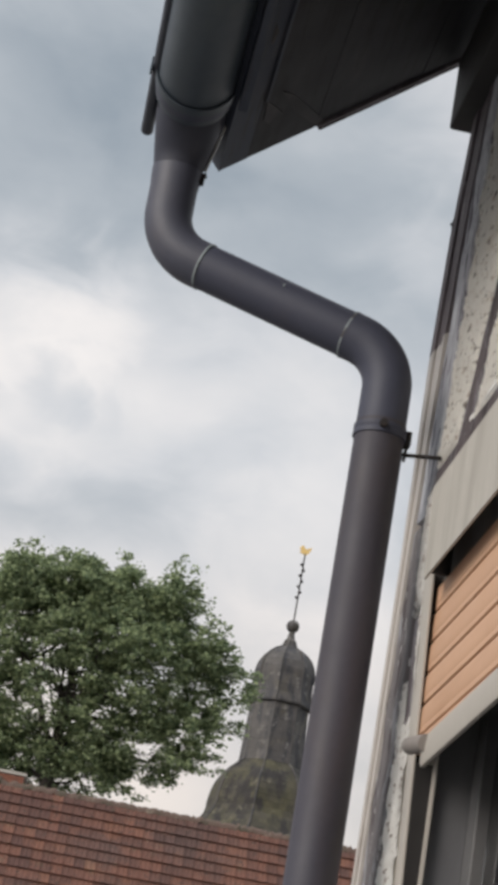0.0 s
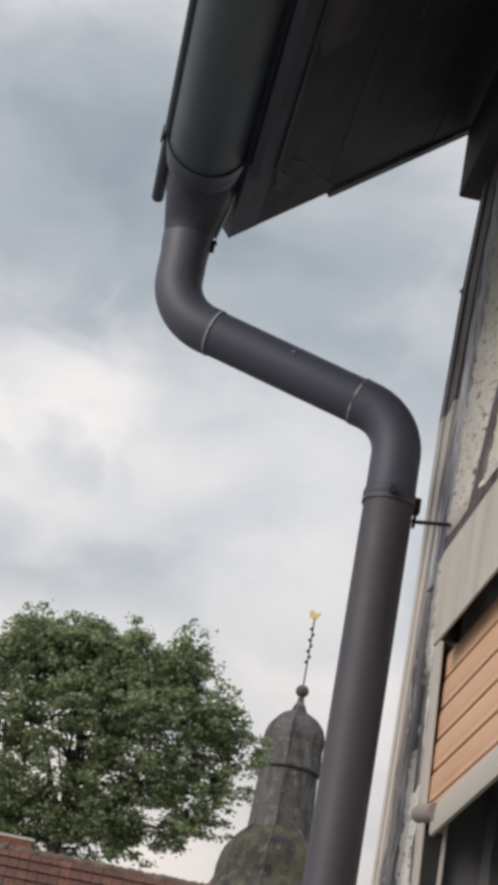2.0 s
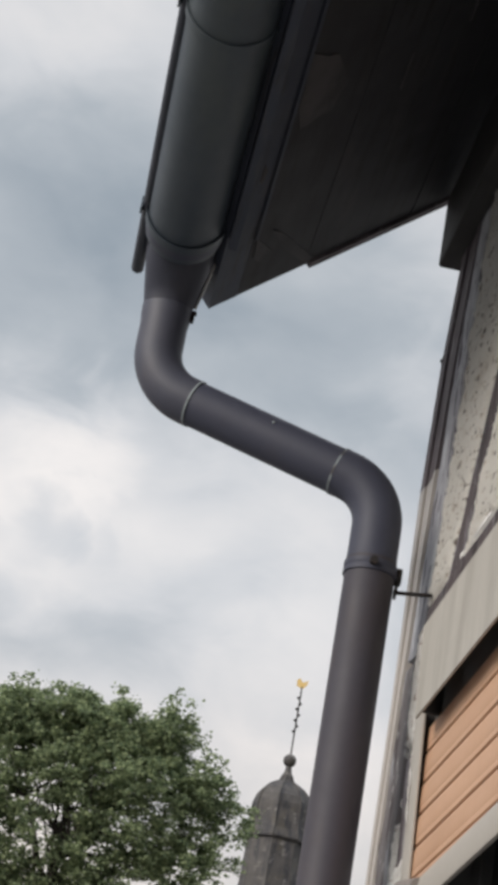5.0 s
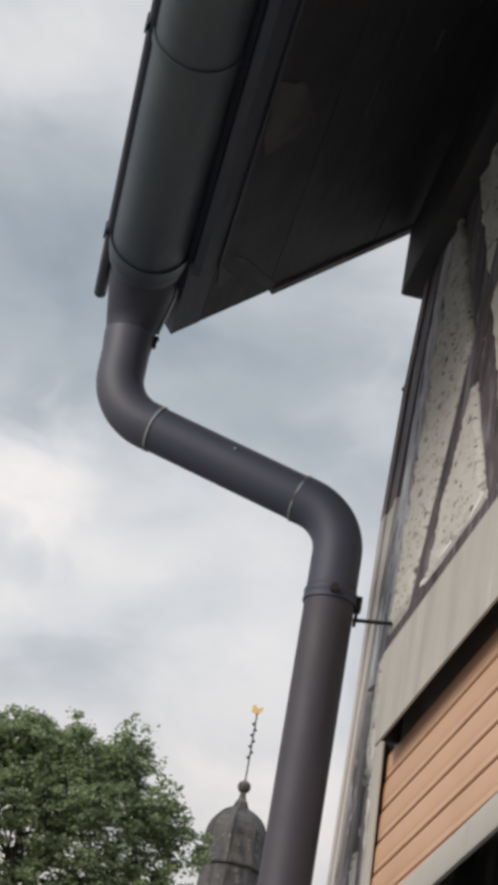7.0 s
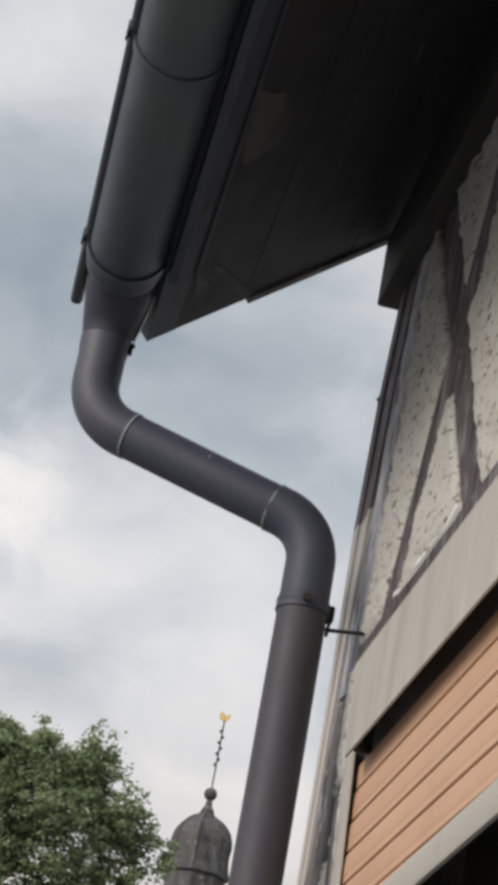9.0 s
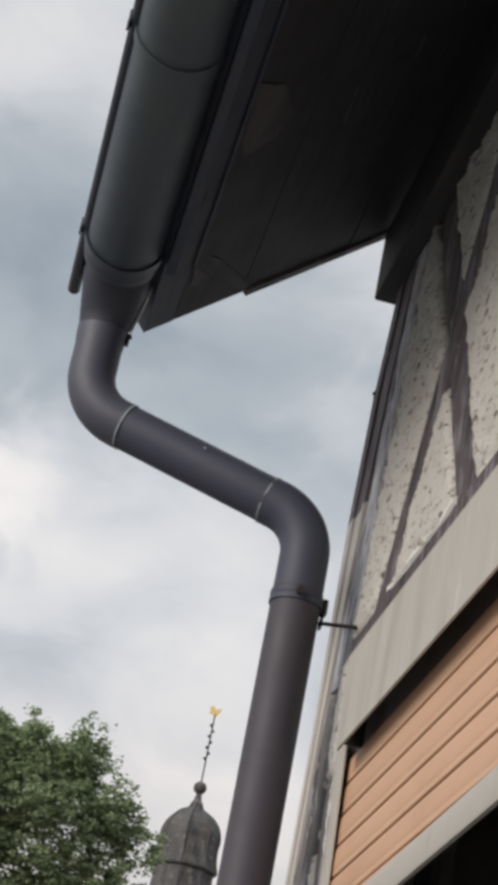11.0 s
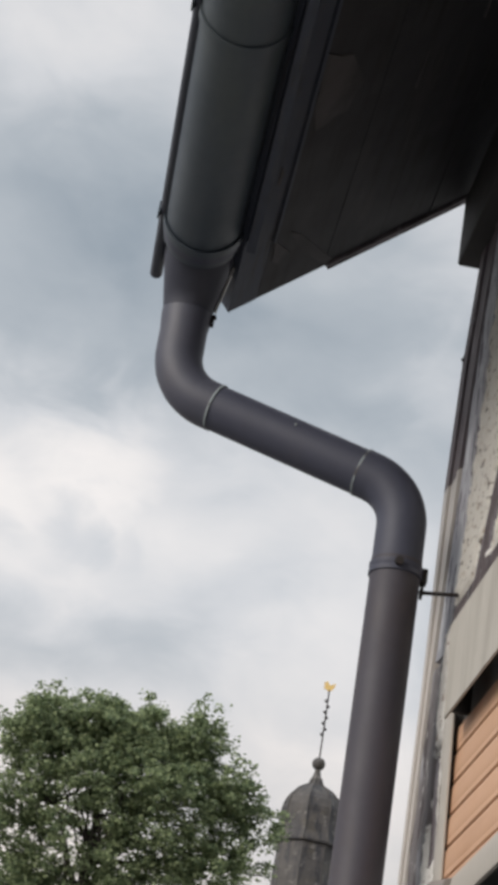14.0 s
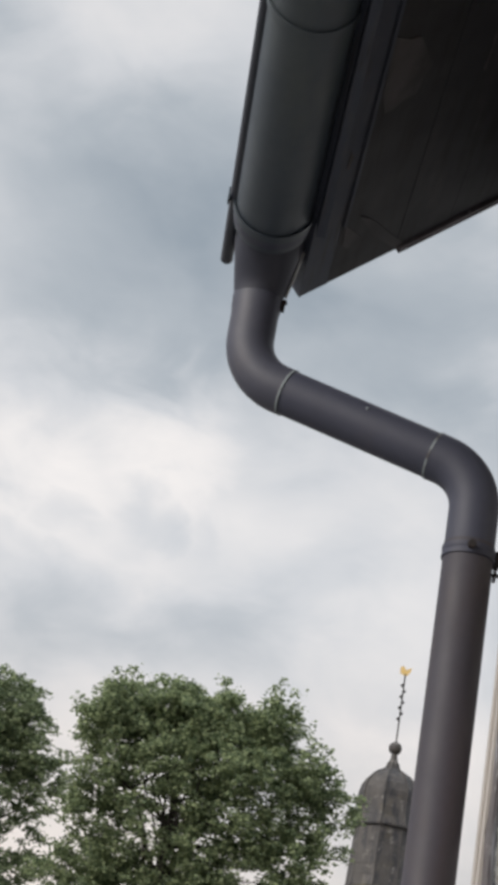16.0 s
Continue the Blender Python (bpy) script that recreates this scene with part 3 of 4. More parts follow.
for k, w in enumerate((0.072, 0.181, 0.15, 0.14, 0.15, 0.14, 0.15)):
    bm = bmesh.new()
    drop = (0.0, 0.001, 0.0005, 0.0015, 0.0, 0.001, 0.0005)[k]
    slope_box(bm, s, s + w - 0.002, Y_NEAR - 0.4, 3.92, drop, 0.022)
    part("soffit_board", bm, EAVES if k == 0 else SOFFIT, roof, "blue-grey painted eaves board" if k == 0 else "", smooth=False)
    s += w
bm = bmesh.new()
slope_box(bm, 0.262, 0.72, 3.905, 3.932, -0.007, 0.03)
part("verge_strip", bm, VERGE, roof, "weathered brown verge strip", smooth=False)
bm = bmesh.new()
slope_box(bm, -0.004, 0.0, Y_NEAR - 0.4, 3.922, 0.0, 0.06)
add_box(bm, 0.141, 0.16, Y_NEAR - 0.4, 3.60, 3.70, 3.745)
part("eaves_fascia", bm, EAVES, roof, smooth=False)
# pale grey patches, a split lath and nail scratches: (s, y) of the corners of each patch
PATCHES = (
    ((0.083, 2.975), (0.150, 3.02), (0.194, 3.13), (0.173, 3.221), (0.104, 3.245), (0.086, 3.15)),
    ((0.046, 3.34), (0.056, 3.37), (0.050, 3.42), (0.042, 3.40)),
    ((0.080, 3.665), (0.137, 3.762), (0.104, 3.785), (0.082, 3.75)),
    ((0.118, 3.655), (0.150, 3.69), (0.272, 3.90), (0.255, 3.915), (0.170, 3.78)),
)
for sd, corners in enumerate(PATCHES):
    bm = bmesh.new()
    ring = []
    for (u0, v0), (u1, v1) in zip(corners, corners[1:] + corners[:1]):
        for k in range(6):
            f = k / 6
            u, v = u0 + (u1 - u0) * f, v0 + (v1 - v0) * f
            jit = 0.006 * noise.noise((u * 30, v * 12, sd * 5.1))
            ring.append((u + jit, v + 2 * jit))
    rings = [[(EX + u * CS - n_ * SN, y, EZ + u * SN + n_ * CS) for u, y in ring] for n_ in (-0.0015, 0.004)]
    loft(bm, rings, True, True)
    part("bare_patch", bm, PALE, roof, "pale grey patch", smooth=False)
bm = bmesh.new()
slope_box(bm, 0.072, 0.080, 2.2, 3.66, -0.006, 0.004)
part("lath", bm, EAVES, roof, smooth=False)
for u, y0, y1 in ((0.345, 3.13, 3.26), (0.47, 3.03, 3.10)):
    bm = bmesh.new()
    slope_box(bm, u, u + 0.004, y0, y1, -0.002, 0.004)
    part("scratch", bm, PALE, roof, smooth=False)
# ---------------------------------------------------------------- gutter
GX, GZ, GR = 0.045, 3.757, 0.083
G0, G1 = Y_NEAR - 0.3, 3.868


def half_pipe(y0, y1, r, thick, cx=GX, cz=GZ, a0=180, a1=360, seg=28, steps=1):
    bm = bmesh.new()
    rings = []
    for k in range(steps + 1):
        y = y0 + (y1 - y0) * k / steps
        outer = [(cx + r * math.cos(radians(a0 + (a1 - a0) * i / seg)), y, cz + r * math.sin(radians(a0 + (a1 - a0) * i / seg))) for i in range(seg + 1)]
        inner = [(cx + (r - thick) * math.cos(radians(a0 + (a1 - a0) * i / seg)), y, cz + (r - thick) * math.sin(radians(a0 + (a1 - a0) * i / seg))) for i in range(seg, -1, -1)]
        rings.append(outer + inner)
    loft(bm, rings, True, True)
    return bm


gutter = thing("gutter", "dark grey-green half-round eaves gutter with a rolled front bead", "gutter", (GX, 0.6, GZ))
part("trough", half_pipe(G0, 3.66, GR, 0.002, steps=8), GUTTER, gutter)
bm = bmesh.new()
tube(bm, [(GX - GR - 0.0005, G0, GZ + 0.002), (GX - GR - 0.0005, G1, GZ + 0.002)], 0.0140, 16)
part("front_bead", bm, BEAD, gutter)
part("outlet_sleeve", half_pipe(3.600, 3.640, GR + 0.0025, 0.003, a0=188, a1=352), PIPE, gutter)
# outlet narrows from the trough to the pipe
bm = bmesh.new()
OY = 3.79
rings = []
for s in (i / 10 for i in range(11)):
    e = s * s * (3 - 2 * s)
    rx, ry = 0.0795 + (0.0525 - 0.0795) * s, 0.128 + (0.0525 - 0.128) * e
    cy = 3.735 + (OY + 0.004 - 3.735) * e
    z = 3.757 + (3.632 - 3.757) * s
    rings.append([(GX + 0.004 * (1 - s) + rx * math.cos(a), cy + ry * math.sin(a), z) for a in (2 * math.pi * k / 36 for k in range(36))])
loft(bm, rings, True, True)
part("outlet", bm, OUTLET, gutter)
bm = bmesh.new()
tube(bm, [(0.1275, 3.738, 3.745), (0.1245, 3.745, 3.732), (0.1165, 3.762, 3.695), (0.1035, 3.790, 3.645)], 0.0034, 8)
strap = part("spring_strap", bm, GALV, gutter, "pale galvanised strap")
bm = bmesh.new()
tube(bm, [(0.092, 3.79, 3.630), (0.108, 3.79, 3.636)], 0.0065, 8)
add_box(bm, 0.095, 0.106, 3.782, 3.798, 3.612, 3.634, 0.002)
part("screw", bm, IRON, strap)
for k in range(9):
    y = 3.597 - 0.727 * k
    bm = half_pipe(y - 0.013, y + 0.013, GR + 0.0055 - (0.0015 if k else 0), 0.003, a0=180, a1=372)
    bx = GX - GR - 0.004
    add_box(bm, bx - 0.014, bx - 0.010, y - 0.013, y + 0.013, GZ - 0.012, GZ + 0.016)
    add_box(bm, bx - 0.014, bx + 0.012, y - 0.013, y + 0.013, GZ + 0.0125, GZ + 0.016)
    part("gutter_bracket", bm, GUTTER, gutter)

# ---------------------------------------------------------------- downpipe
PX, PY = 0.551, 3.665
K1, K2 = Vector((0.045, 3.797, 3.450)), Vector((PX, PY + 0.002, 3.257))
TOP, FOOT = Vector((0.045, 3.797, 3.70)), Vector((PX, PY, 0.12))
downpipe = thing("downpipe", "brown-grey painted metal downpipe with a swan neck", "downpipe", (PX, PY, 0.0))
R0 = 0.0505
arc1, arc2 = fillet(TOP, K1, K2, 0.125), fillet(K1, K2, FOOT, 0.115)
AX = (K2 - K1).normalized()
bm = bmesh.new()
tube(bm, [Vector((0.045, 3.797, 3.640)), Vector((0.045, 3.797, 3.632)), Vector((0.045, 3.797, 3.606)), Vector((0.045, 3.797, 3.592))] + arc1 + [arc1[-1] + AX * 0.02], [R0 + 0.0035, R0 + 0.0042, R0 + 0.0028, R0 + 0.001] + [R0 + 0.001] * (len(arc1) + 1))
part("upper_elbow", bm, PIPE_PALE, downpipe, "faded mauve-grey upper elbow")
bm = bmesh.new()
tube(bm, [arc1[-1] + AX * 0.006, arc2[0] - AX * 0.006], R0 - 0.0012)
part("neck_pipe", bm, PIPE, downpipe)
bm = bmesh.new()
tube(bm, [arc2[0] - AX * 0.02] + arc2 + [Vector((PX, PY, 3.09))], R0 + 0.0005)
part("lower_elbow", bm, PIPE, downpipe)
bm = bmesh.new()
tube(bm, [Vector((PX, PY, 3.098)), Vector((PX, PY, 3.092)), Vector((PX, PY, 1.95)), Vector((PX, PY, 0.95)), FOOT], [R0 + 0.0015, R0 + 0.0005, R0 - 0.0005, R0 - 0.0005, R0 - 0.0005])
part("straight_pipe", bm, PIPE_OLD, downpipe)
for p in (arc1[-1] + AX * 0.020, arc2[0] - AX * 0.020):
    bm = bmesh.new()
    tube(bm, [p - AX * 0.0021, p + AX * 0.0021], R0 + 0.0013, 40)
    part("joint_seal", bm, SEALANT, downpipe, "pale sealant ring")
bm = bmesh.new()
sp = K1.lerp(K2, 0.52) + Vector((0, -R0 * 0.92, R0 * 0.36))
bmesh.ops.create_uvsphere(bm, u_segments=8, v_segments=6, radius=0.0035, matrix=Matrix.Translation(sp))
part("rivet", bm, SEALANT, downpipe)
for zc, first in ((3.078, True), (1.2, False)):
    bm = bmesh.new()
    lathe(bm, [(R0, zc - 0.013), (R0 + 0.004, zc - 0.012), (R0 + 0.004, zc - 0.004), (R0 + 0.0025, zc), (R0 + 0.004, zc + 0.004), (R0 + 0.004, zc + 0.012), (R0, zc + 0.013)], 40, PX, PY)
    clip = part("pipe_clip", bm, PIPE, downpipe)
    bm = boxes((PX + R0 + 0.002, PX + R0 + 0.014, PY - 0.012, PY + 0.012, zc - 0.018, zc + 0.016), bevel=0.003)
    part("clip_ear", bm, IRON, clip)
    bm = bmesh.new()
    tube(bm, [(PX - 0.004, PY - R0 - 0.016, zc + 0.002), (PX - 0.004, PY - R0 - 0.002, zc + 0.002)], 0.009, 6)
    part("bolt", bm, IRON, clip)
    bm = bmesh.new()
    tube(bm, [(PX + R0 + 0.002, PY, zc - 0.034), (0.70, PY, zc - 0.021)], 0.0042, 10)
    tube(bm, [(PX + R0 + 0.004, PY, zc - 0.034), (PX + R0 + 0.008, PY, zc - 0.034)], 0.014, 14)
    part("wall_pin", bm, IRON, clip, "rusty iron wall pin")

# ---------------------------------------------------------------- window with roller shutter
shutter = thing("roller_shutter", "half-lowered apricot roller shutter with a grey box and rails", "shutter", (0.69, 2.6, 2.3))
BY1, BY0 = 3.505, 1.45
bm = bmesh.new()
vs = add_box(bm, 0.645, 0.650, BY0, BY1, 2.729, 2.927)
for v in vs:
    if v.co.y > 3 and v.co.z < 2.9:
        v.co.y -= 0.04
bmesh.ops.bevel(bm, geom=bm.edges[:], offset=0.0015, segments=1, affect="EDGES", profile=0.5)
part("box_front", bm, BOX, shutter, "grey painted shutter box front")
part("box_top", boxes((0.655, 0.93, BY0, BY1, 2.915, 2.927)), BOX, shutter, smooth=False)
for d in ((0.66, 0.93, BY0, BY1 - 0.045, 2.905, 2.914), (0.706, 0.93, BY0, BY1 - 0.045, 2.70, 2.712)):
    part("box_lining", boxes(d), REVEAL, shutter, smooth=False)
# end piece coloured near-black to give the shade in the box corner
part("box_end", boxes((0.655, 0.93, BY1 - 0.016, BY1 - 0.006, 2.755, 2.914)), DARK, shutter, smooth=False)
for k in range(6):
    z1 = 2.7545 - 0.0612 * k
    bm = bmesh.new()
    prof = [(0.700, z1 - 0.0008), (0.6925, z1 - 0.001), (0.6908, z1 - 0.003), (0.6900, z1 - 0.012), (0.6898, z1 - 0.028), (0.6902, z1 - 0.042), (0.6914, z1 - 0.045),
            (0.6905, z1 - 0.048), (0.6908, z1 - 0.0558), (0.6935, z1 - 0.0578), (0.700, z1 - 0.058)]
    if k == 0:
        prof = [(x, z1 - 0.058 + (z - z1 + 0.058) * 0.88) for x, z in prof]
    if k == 5:
        prof = [(x, z1 + (z - z1) * 0.55) for x, z in prof]
    loft(bm, [[(x, y, z) for x, z in prof] for y in (1.60, 3.552)], True, True)
    part("slat", bm, SLAT, shutter)
part("slat_hinge", boxes((0.6985, 0.703, 1.60, 3.54, 2.405, 2.84)), FRAME, shutter, smooth=False)
# rails slope in a little towards the sill
for y0, y1 in ((3.53, 3.605), (1.56, 1.63)):
    bm = bmesh.new()
    for x0, x1, z0, z1 in ((0.675, 0.680, 1.2, 2.772),):
        vs = add_box(bm, x0, x1, y0, y1, z0, z1)
        for v in vs:
            v.co.x += 0.036 * (2.70 - v.co.z)
    bmesh.ops.bevel(bm, geom=bm.edges[:], offset=0.0015, segments=2, affect="EDGES", profile=0.5)
    part("guide_rail", bm, RAIL, shutter, "pale grey guide rail")
bm = bmesh.new()
prof = [(0.667, 2.357), (0.6655, 2.361), (0.664, 2.385), (0.6655, 2.408), (0.669, 2.413), (0.685, 2.415), (0.690, 2.414), (0.690, 2.395), (0.674, 2.357)]
loft(bm, [[(x, y, z) for x, z in prof] for y in (1.62, 3.36)], True, True)
for v in bm.verts:
    v.co.z += 0.017 * (3.25 - v.co.y)
bar = part("bottom_bar", bm, RAIL, shutter, "pale grey bottom bar")
bm = bmesh.new()
tube(bm, [(0.668, 3.33, 2.392), (0.668, 3.485, 2.418), (0.668, 3.49, 2.419)], [0.0165, 0.0165, 0.0135], 20)
part("stop_plug", bm, PLUG, bar, "dull grey stop plug")

# dark channel behind the rail; its upper block paints the shadow below the box
bm = bmesh.new()
for v in add_box(bm, 0.6805, 0.716, 3.527, 3.604, 1.2, 2.40) + add_box(bm, 0.6805, 0.716, 3.548, 3.604, 2.402, 2.90):
    v.co.x += 0.036 * (2.70 - v.co.z)
part("rail_channel", bm, DARK, shutter, smooth=False)
part("reveal_lining", boxes((0.728, 0.799, 3.522, 3.5295, 1.2, 2.695)), REVEAL, shutter, "grey painted window reveal", smooth=False)
part("reveal_edge", boxes((0.724, 0.727, 3.50, 3.545, 1.2, 2.72)), RAIL, shutter, smooth=False)
window = thing("window_1", "dark brown framed window under the shutter", "window", (0.8, 2.6, 1.2), kind="structure")
bm = boxes((0.80, 0.86, WIN_Y0, WIN_Y0 + 0.07, WIN_Z0, 2.76), (0.80, 0.86, WIN_Y1 - 0.07, WIN_Y1, WIN_Z0, 2.76),
           (0.80, 0.86, WIN_Y0 + 0.07, WIN_Y1 - 0.07, WIN_Z0, WIN_Z0 + 0.07), (0.80, 0.86, WIN_Y0 + 0.07, WIN_Y1 - 0.07, 2.69, 2.76))
part("window_frame", bm, FRAME, window, smooth=False)
for y0, y1 in ((WIN_Y0 + 0.07, 2.54), (2.545, WIN_Y1 - 0.07)):
    bm = boxes((0.785, 0.84, y0, y0 + 0.065, WIN_Z0 + 0.07, 2.69), (0.785, 0.84, y1 - 0.065, y1, WIN_Z0 + 0.07, 2.69),
               (0.785, 0.84, y0 + 0.065, y1 - 0.065, WIN_Z0 + 0.07, WIN_Z0 + 0.135), (0.785, 0.84, y0 + 0.065, y1 - 0.065, 2.625, 2.69), bevel=0.003)
    sash = part("sash", bm, FRAME, window, smooth=False)
    part("pane", boxes((0.808, 0.814, y0 + 0.067, y1 - 0.067, WIN_Z0 + 0.137, 2.623)), GLASS, sash, smooth=False)
part("window_sill", boxes((0.64, 0.80, WIN_Y0 - 0.04, WIN_Y1 + 0.0, WIN_Z0 - 0.04, WIN_Z0 - 0.001), bevel=0.004), RAIL, window, smooth=False)

# ---------------------------------------------------------------- church tower
CX, CY = 9.14, 76.44
tower = thing("church_tower", "slate-clad church tower with a domed octagonal lantern", "church tower", (CX, CY, 0))
OCT = math.pi / 8


def oct_lathe(profile, turn=OCT + 0.12):
    """Eight-sided shell, each facet laid in courses of slates that overlap."""
    bm = bmesh.new()
    lathe(bm, profile, 8, CX, CY, turn)
    return bm


part("shaft", boxes((CX - 2.3, CX + 2.3, CY - 2.3, CY + 2.3, 0, 14.4)), STONE, tower, smooth=False)
part("cornice", oct_lathe([(2.45, 14.3), (2.75, 14.5), (2.75, 14.7), (2.5, 14.8)]), STONE, tower, smooth=False)


def curve_profile(pts, n=5):
    out = []
    P = [pts[0]] + list(pts) + [pts[-1]]
    for i in range(1, len(P) - 2):
        for k in range(n):
            t = k / n
            out.append(tuple(0.5 * (2 * b + (c - a) * t + (2 * a - 5 * b + 4 * c - d) * t * t + (3 * b - a - 3 * c + d) * t ** 3)
                             for a, b, c, d in zip(P[i - 1], P[i], P[i + 1], P[i + 2])))
    return out + [pts[-1]]


FLAT = 1.0 / math.cos(math.pi / 8) * 0.97
LOW = curve_profile([(2.62 * FLAT, 14.8), (2.36 * FLAT, 15.3), (2.12 * FLAT, 15.75), (2.07 * FLAT, 16.3), (1.9 * FLAT, 16.95), (1.55 * FLAT, 17.5), (1.2 * FLAT, 17.85)], 5)
UP = curve_profile([(1.23 * FLAT, 20.33), (1.13 * FLAT, 20.75), (1.1 * FLAT, 21.2), (1.13 * FLAT, 21.62), (1.0 * FLAT, 22.1), (0.72 * FLAT, 22.46), (0.36, 22.70), (0.26, 22.80), (0.17, 23.08), (0.10, 23.42)], 5)
dome_low = part("lower_dome", oct_lathe(LOW), MOSSY, tower, smooth=False)
drum = part("drum", oct_lathe([(1.2 * FLAT, 17.7), (1.12 * FLAT, 20.25)]), SLATE, tower, smooth=False)
part("eave_ring", oct_lathe([(1.10 * FLAT, 20.20), (1.27 * FLAT, 20.24), (1.28 * FLAT, 20.31), (1.15 * FLAT, 20.37)]), SLATE, tower, smooth=False)
dome_up = part("upper_dome", oct_lathe(UP), SLATE, tower, smooth=False)


def slate_courses(profile, course, wide, seed, parent, mat=None):
    """Slates on the eight facets, as thin raised plates."""
    r_ = random.Random(seed)
    bm = bmesh.new()
    length = [0.0]
    for (r0, z0), (r1, z1) in zip(profile, profile[1:]):
        length.append(length[-1] + math.hypot(r1 - r0, z1 - z0))

    def at(s):
        s = min(max(s, 0), length[-1] - 1e-6)
        k = max(i for i in range(len(length) - 1) if length[i] <= s)
        f = (s - length[k]) / (length[k + 1] - length[k])
        return [a + (b - a) * f for a, b in zip(profile[k], profile[k + 1])]

    for side in range(8):
        a0, a1 = OCT + 0.12 + side * math.pi / 4, OCT + 0.12 + (side + 1) * math.pi / 4
        mid = Vector((math.cos((a0 + a1) / 2), math.sin((a0 + a1) / 2), 0))
        if mid.y > 0.45:
            continue
        s, row = 0.0, 0
        while s < length[-1] - course * 0.4:
            (r0, z0), (r1, z1) = at(s), at(s + course * 1.08)
            n_ = max(1, round(2 * r0 * math.sin(math.pi / 8) / wide))
            cuts = [0.0] + [(k + (0.5 if row % 2 else 0.0)) / n_ for k in range(1, n_)] + [1.0]
            cuts = sorted(set(min(max(c, 0), 1) for c in cuts))
            for f0, f1 in zip(cuts, cuts[1:]):
                lift0, lift1 = 0.009 + 0.006 * r_.random(), 0.004
                quad = []
                for f, (r, z), up in ((f0 + 0.004, (r0, z0), lift0), (f1 - 0.004, (r0, z0), lift0), (f1 - 0.004, (r1, z1), lift1), (f0 + 0.004, (r1, z1), lift1)):
                    p = Vector((math.cos(a0), math.sin(a0), 0)) * (1 - f) + Vector((math.cos(a1), math.sin(a1), 0)) * f
                    quad.append(Vector((CX, CY, z)) + p * r + mid * up)
                vs = [bm.verts.new(q) for q in quad] + [bm.verts.new(q - mid * 0.03) for q in quad]
                for q in ((0, 1, 2, 3), (0, 4, 5, 1), (1, 5, 6, 2), (3, 7, 4, 0)):
                    bm.faces.new([vs[i] for i in q])
            s += course
            row += 1
    me = bpy.data.meshes.new("slates")
    bmesh.ops.recalc_face_normals(bm, faces=bm.faces)
    bm.to_mesh(me)
    bm.free()
    me.materials.append(mat or SLATE)
    ob = new("slate_cover", me)
    ob.parent = parent
    tagged(ob, kind="stuff")


slate_courses(LOW, 0.24, 0.3, 1, dome_low, MOSSY)
slate_courses([(1.2 * FLAT, 17.85), (1.12 * FLAT, 20.2)], 0.42, 0.45, 2, drum)
slate_courses(UP[:-16], 0.34, 0.42, 3, dome_up)
for prof_, host in ((LOW, dome_low), (UP[:-6], dome_up)):
    for k in range(8):
        a = OCT + 0.12 + k * math.pi / 4
        bm = bmesh.new()
        tube(bm, [(CX + (r + 0.01) * math.cos(a), CY + (r + 0.01) * math.sin(a), z) for r, z in prof_], 0.035, 6)
        part("hip_roll", bm, SLATE, host)
bm = bmesh.new()
bmesh.ops.create_uvsphere(bm, u_segments=20, v_segments=12, radius=0.265, matrix=Matrix.Translation((CX, CY, 23.62)))
part("ball", bm, SLATE, tower, "dull lead ball")
bm = bmesh.new()
tube(bm, [(CX, CY, 23.8), (CX + 0.01, CY, 26.75)], 0.032, 8)
rod = part("rod", bm, IRON, tower)
for k in range(7):
    bm = bmesh.new()
    z = 24.85 + 0.235 * k
    side = 0.045 * (1 if k % 2 else -1)
    bmesh.ops.create_uvsphere(bm, u_segments=8, v_segments=6, radius=0.075, matrix=Matrix.Translation((CX + side, CY, z)) @ Matrix.Diagonal((1.05, 1, 0.9, 1)))
    part("knob", bm, IRON, rod)
# weathercock: a cut gilded sheet with body, raised tail, neck and comb
bm = bmesh.new()
outline = [(-0.24, 0.08), (-0.20, 0.17), (-0.10, 0.22), (-0.03, 0.12), (0.05, 0.06), (0.12, 0.14), (0.18, 0.12), (0.26, 0.20), (0.21, 0.0), (0.10, -0.15), (0.0, -0.21), (-0.10, -0.14), (-0.23, -0.10), (-0.19, 0.01)]
loft(bm, [[(CX + x, CY + dy, 26.87 + z) for x, z in outline] for dy in (-0.02, 0.02)], True, True)
part("weathercock", bm, GOLD, tower, "gilded weathercock", smooth=False)


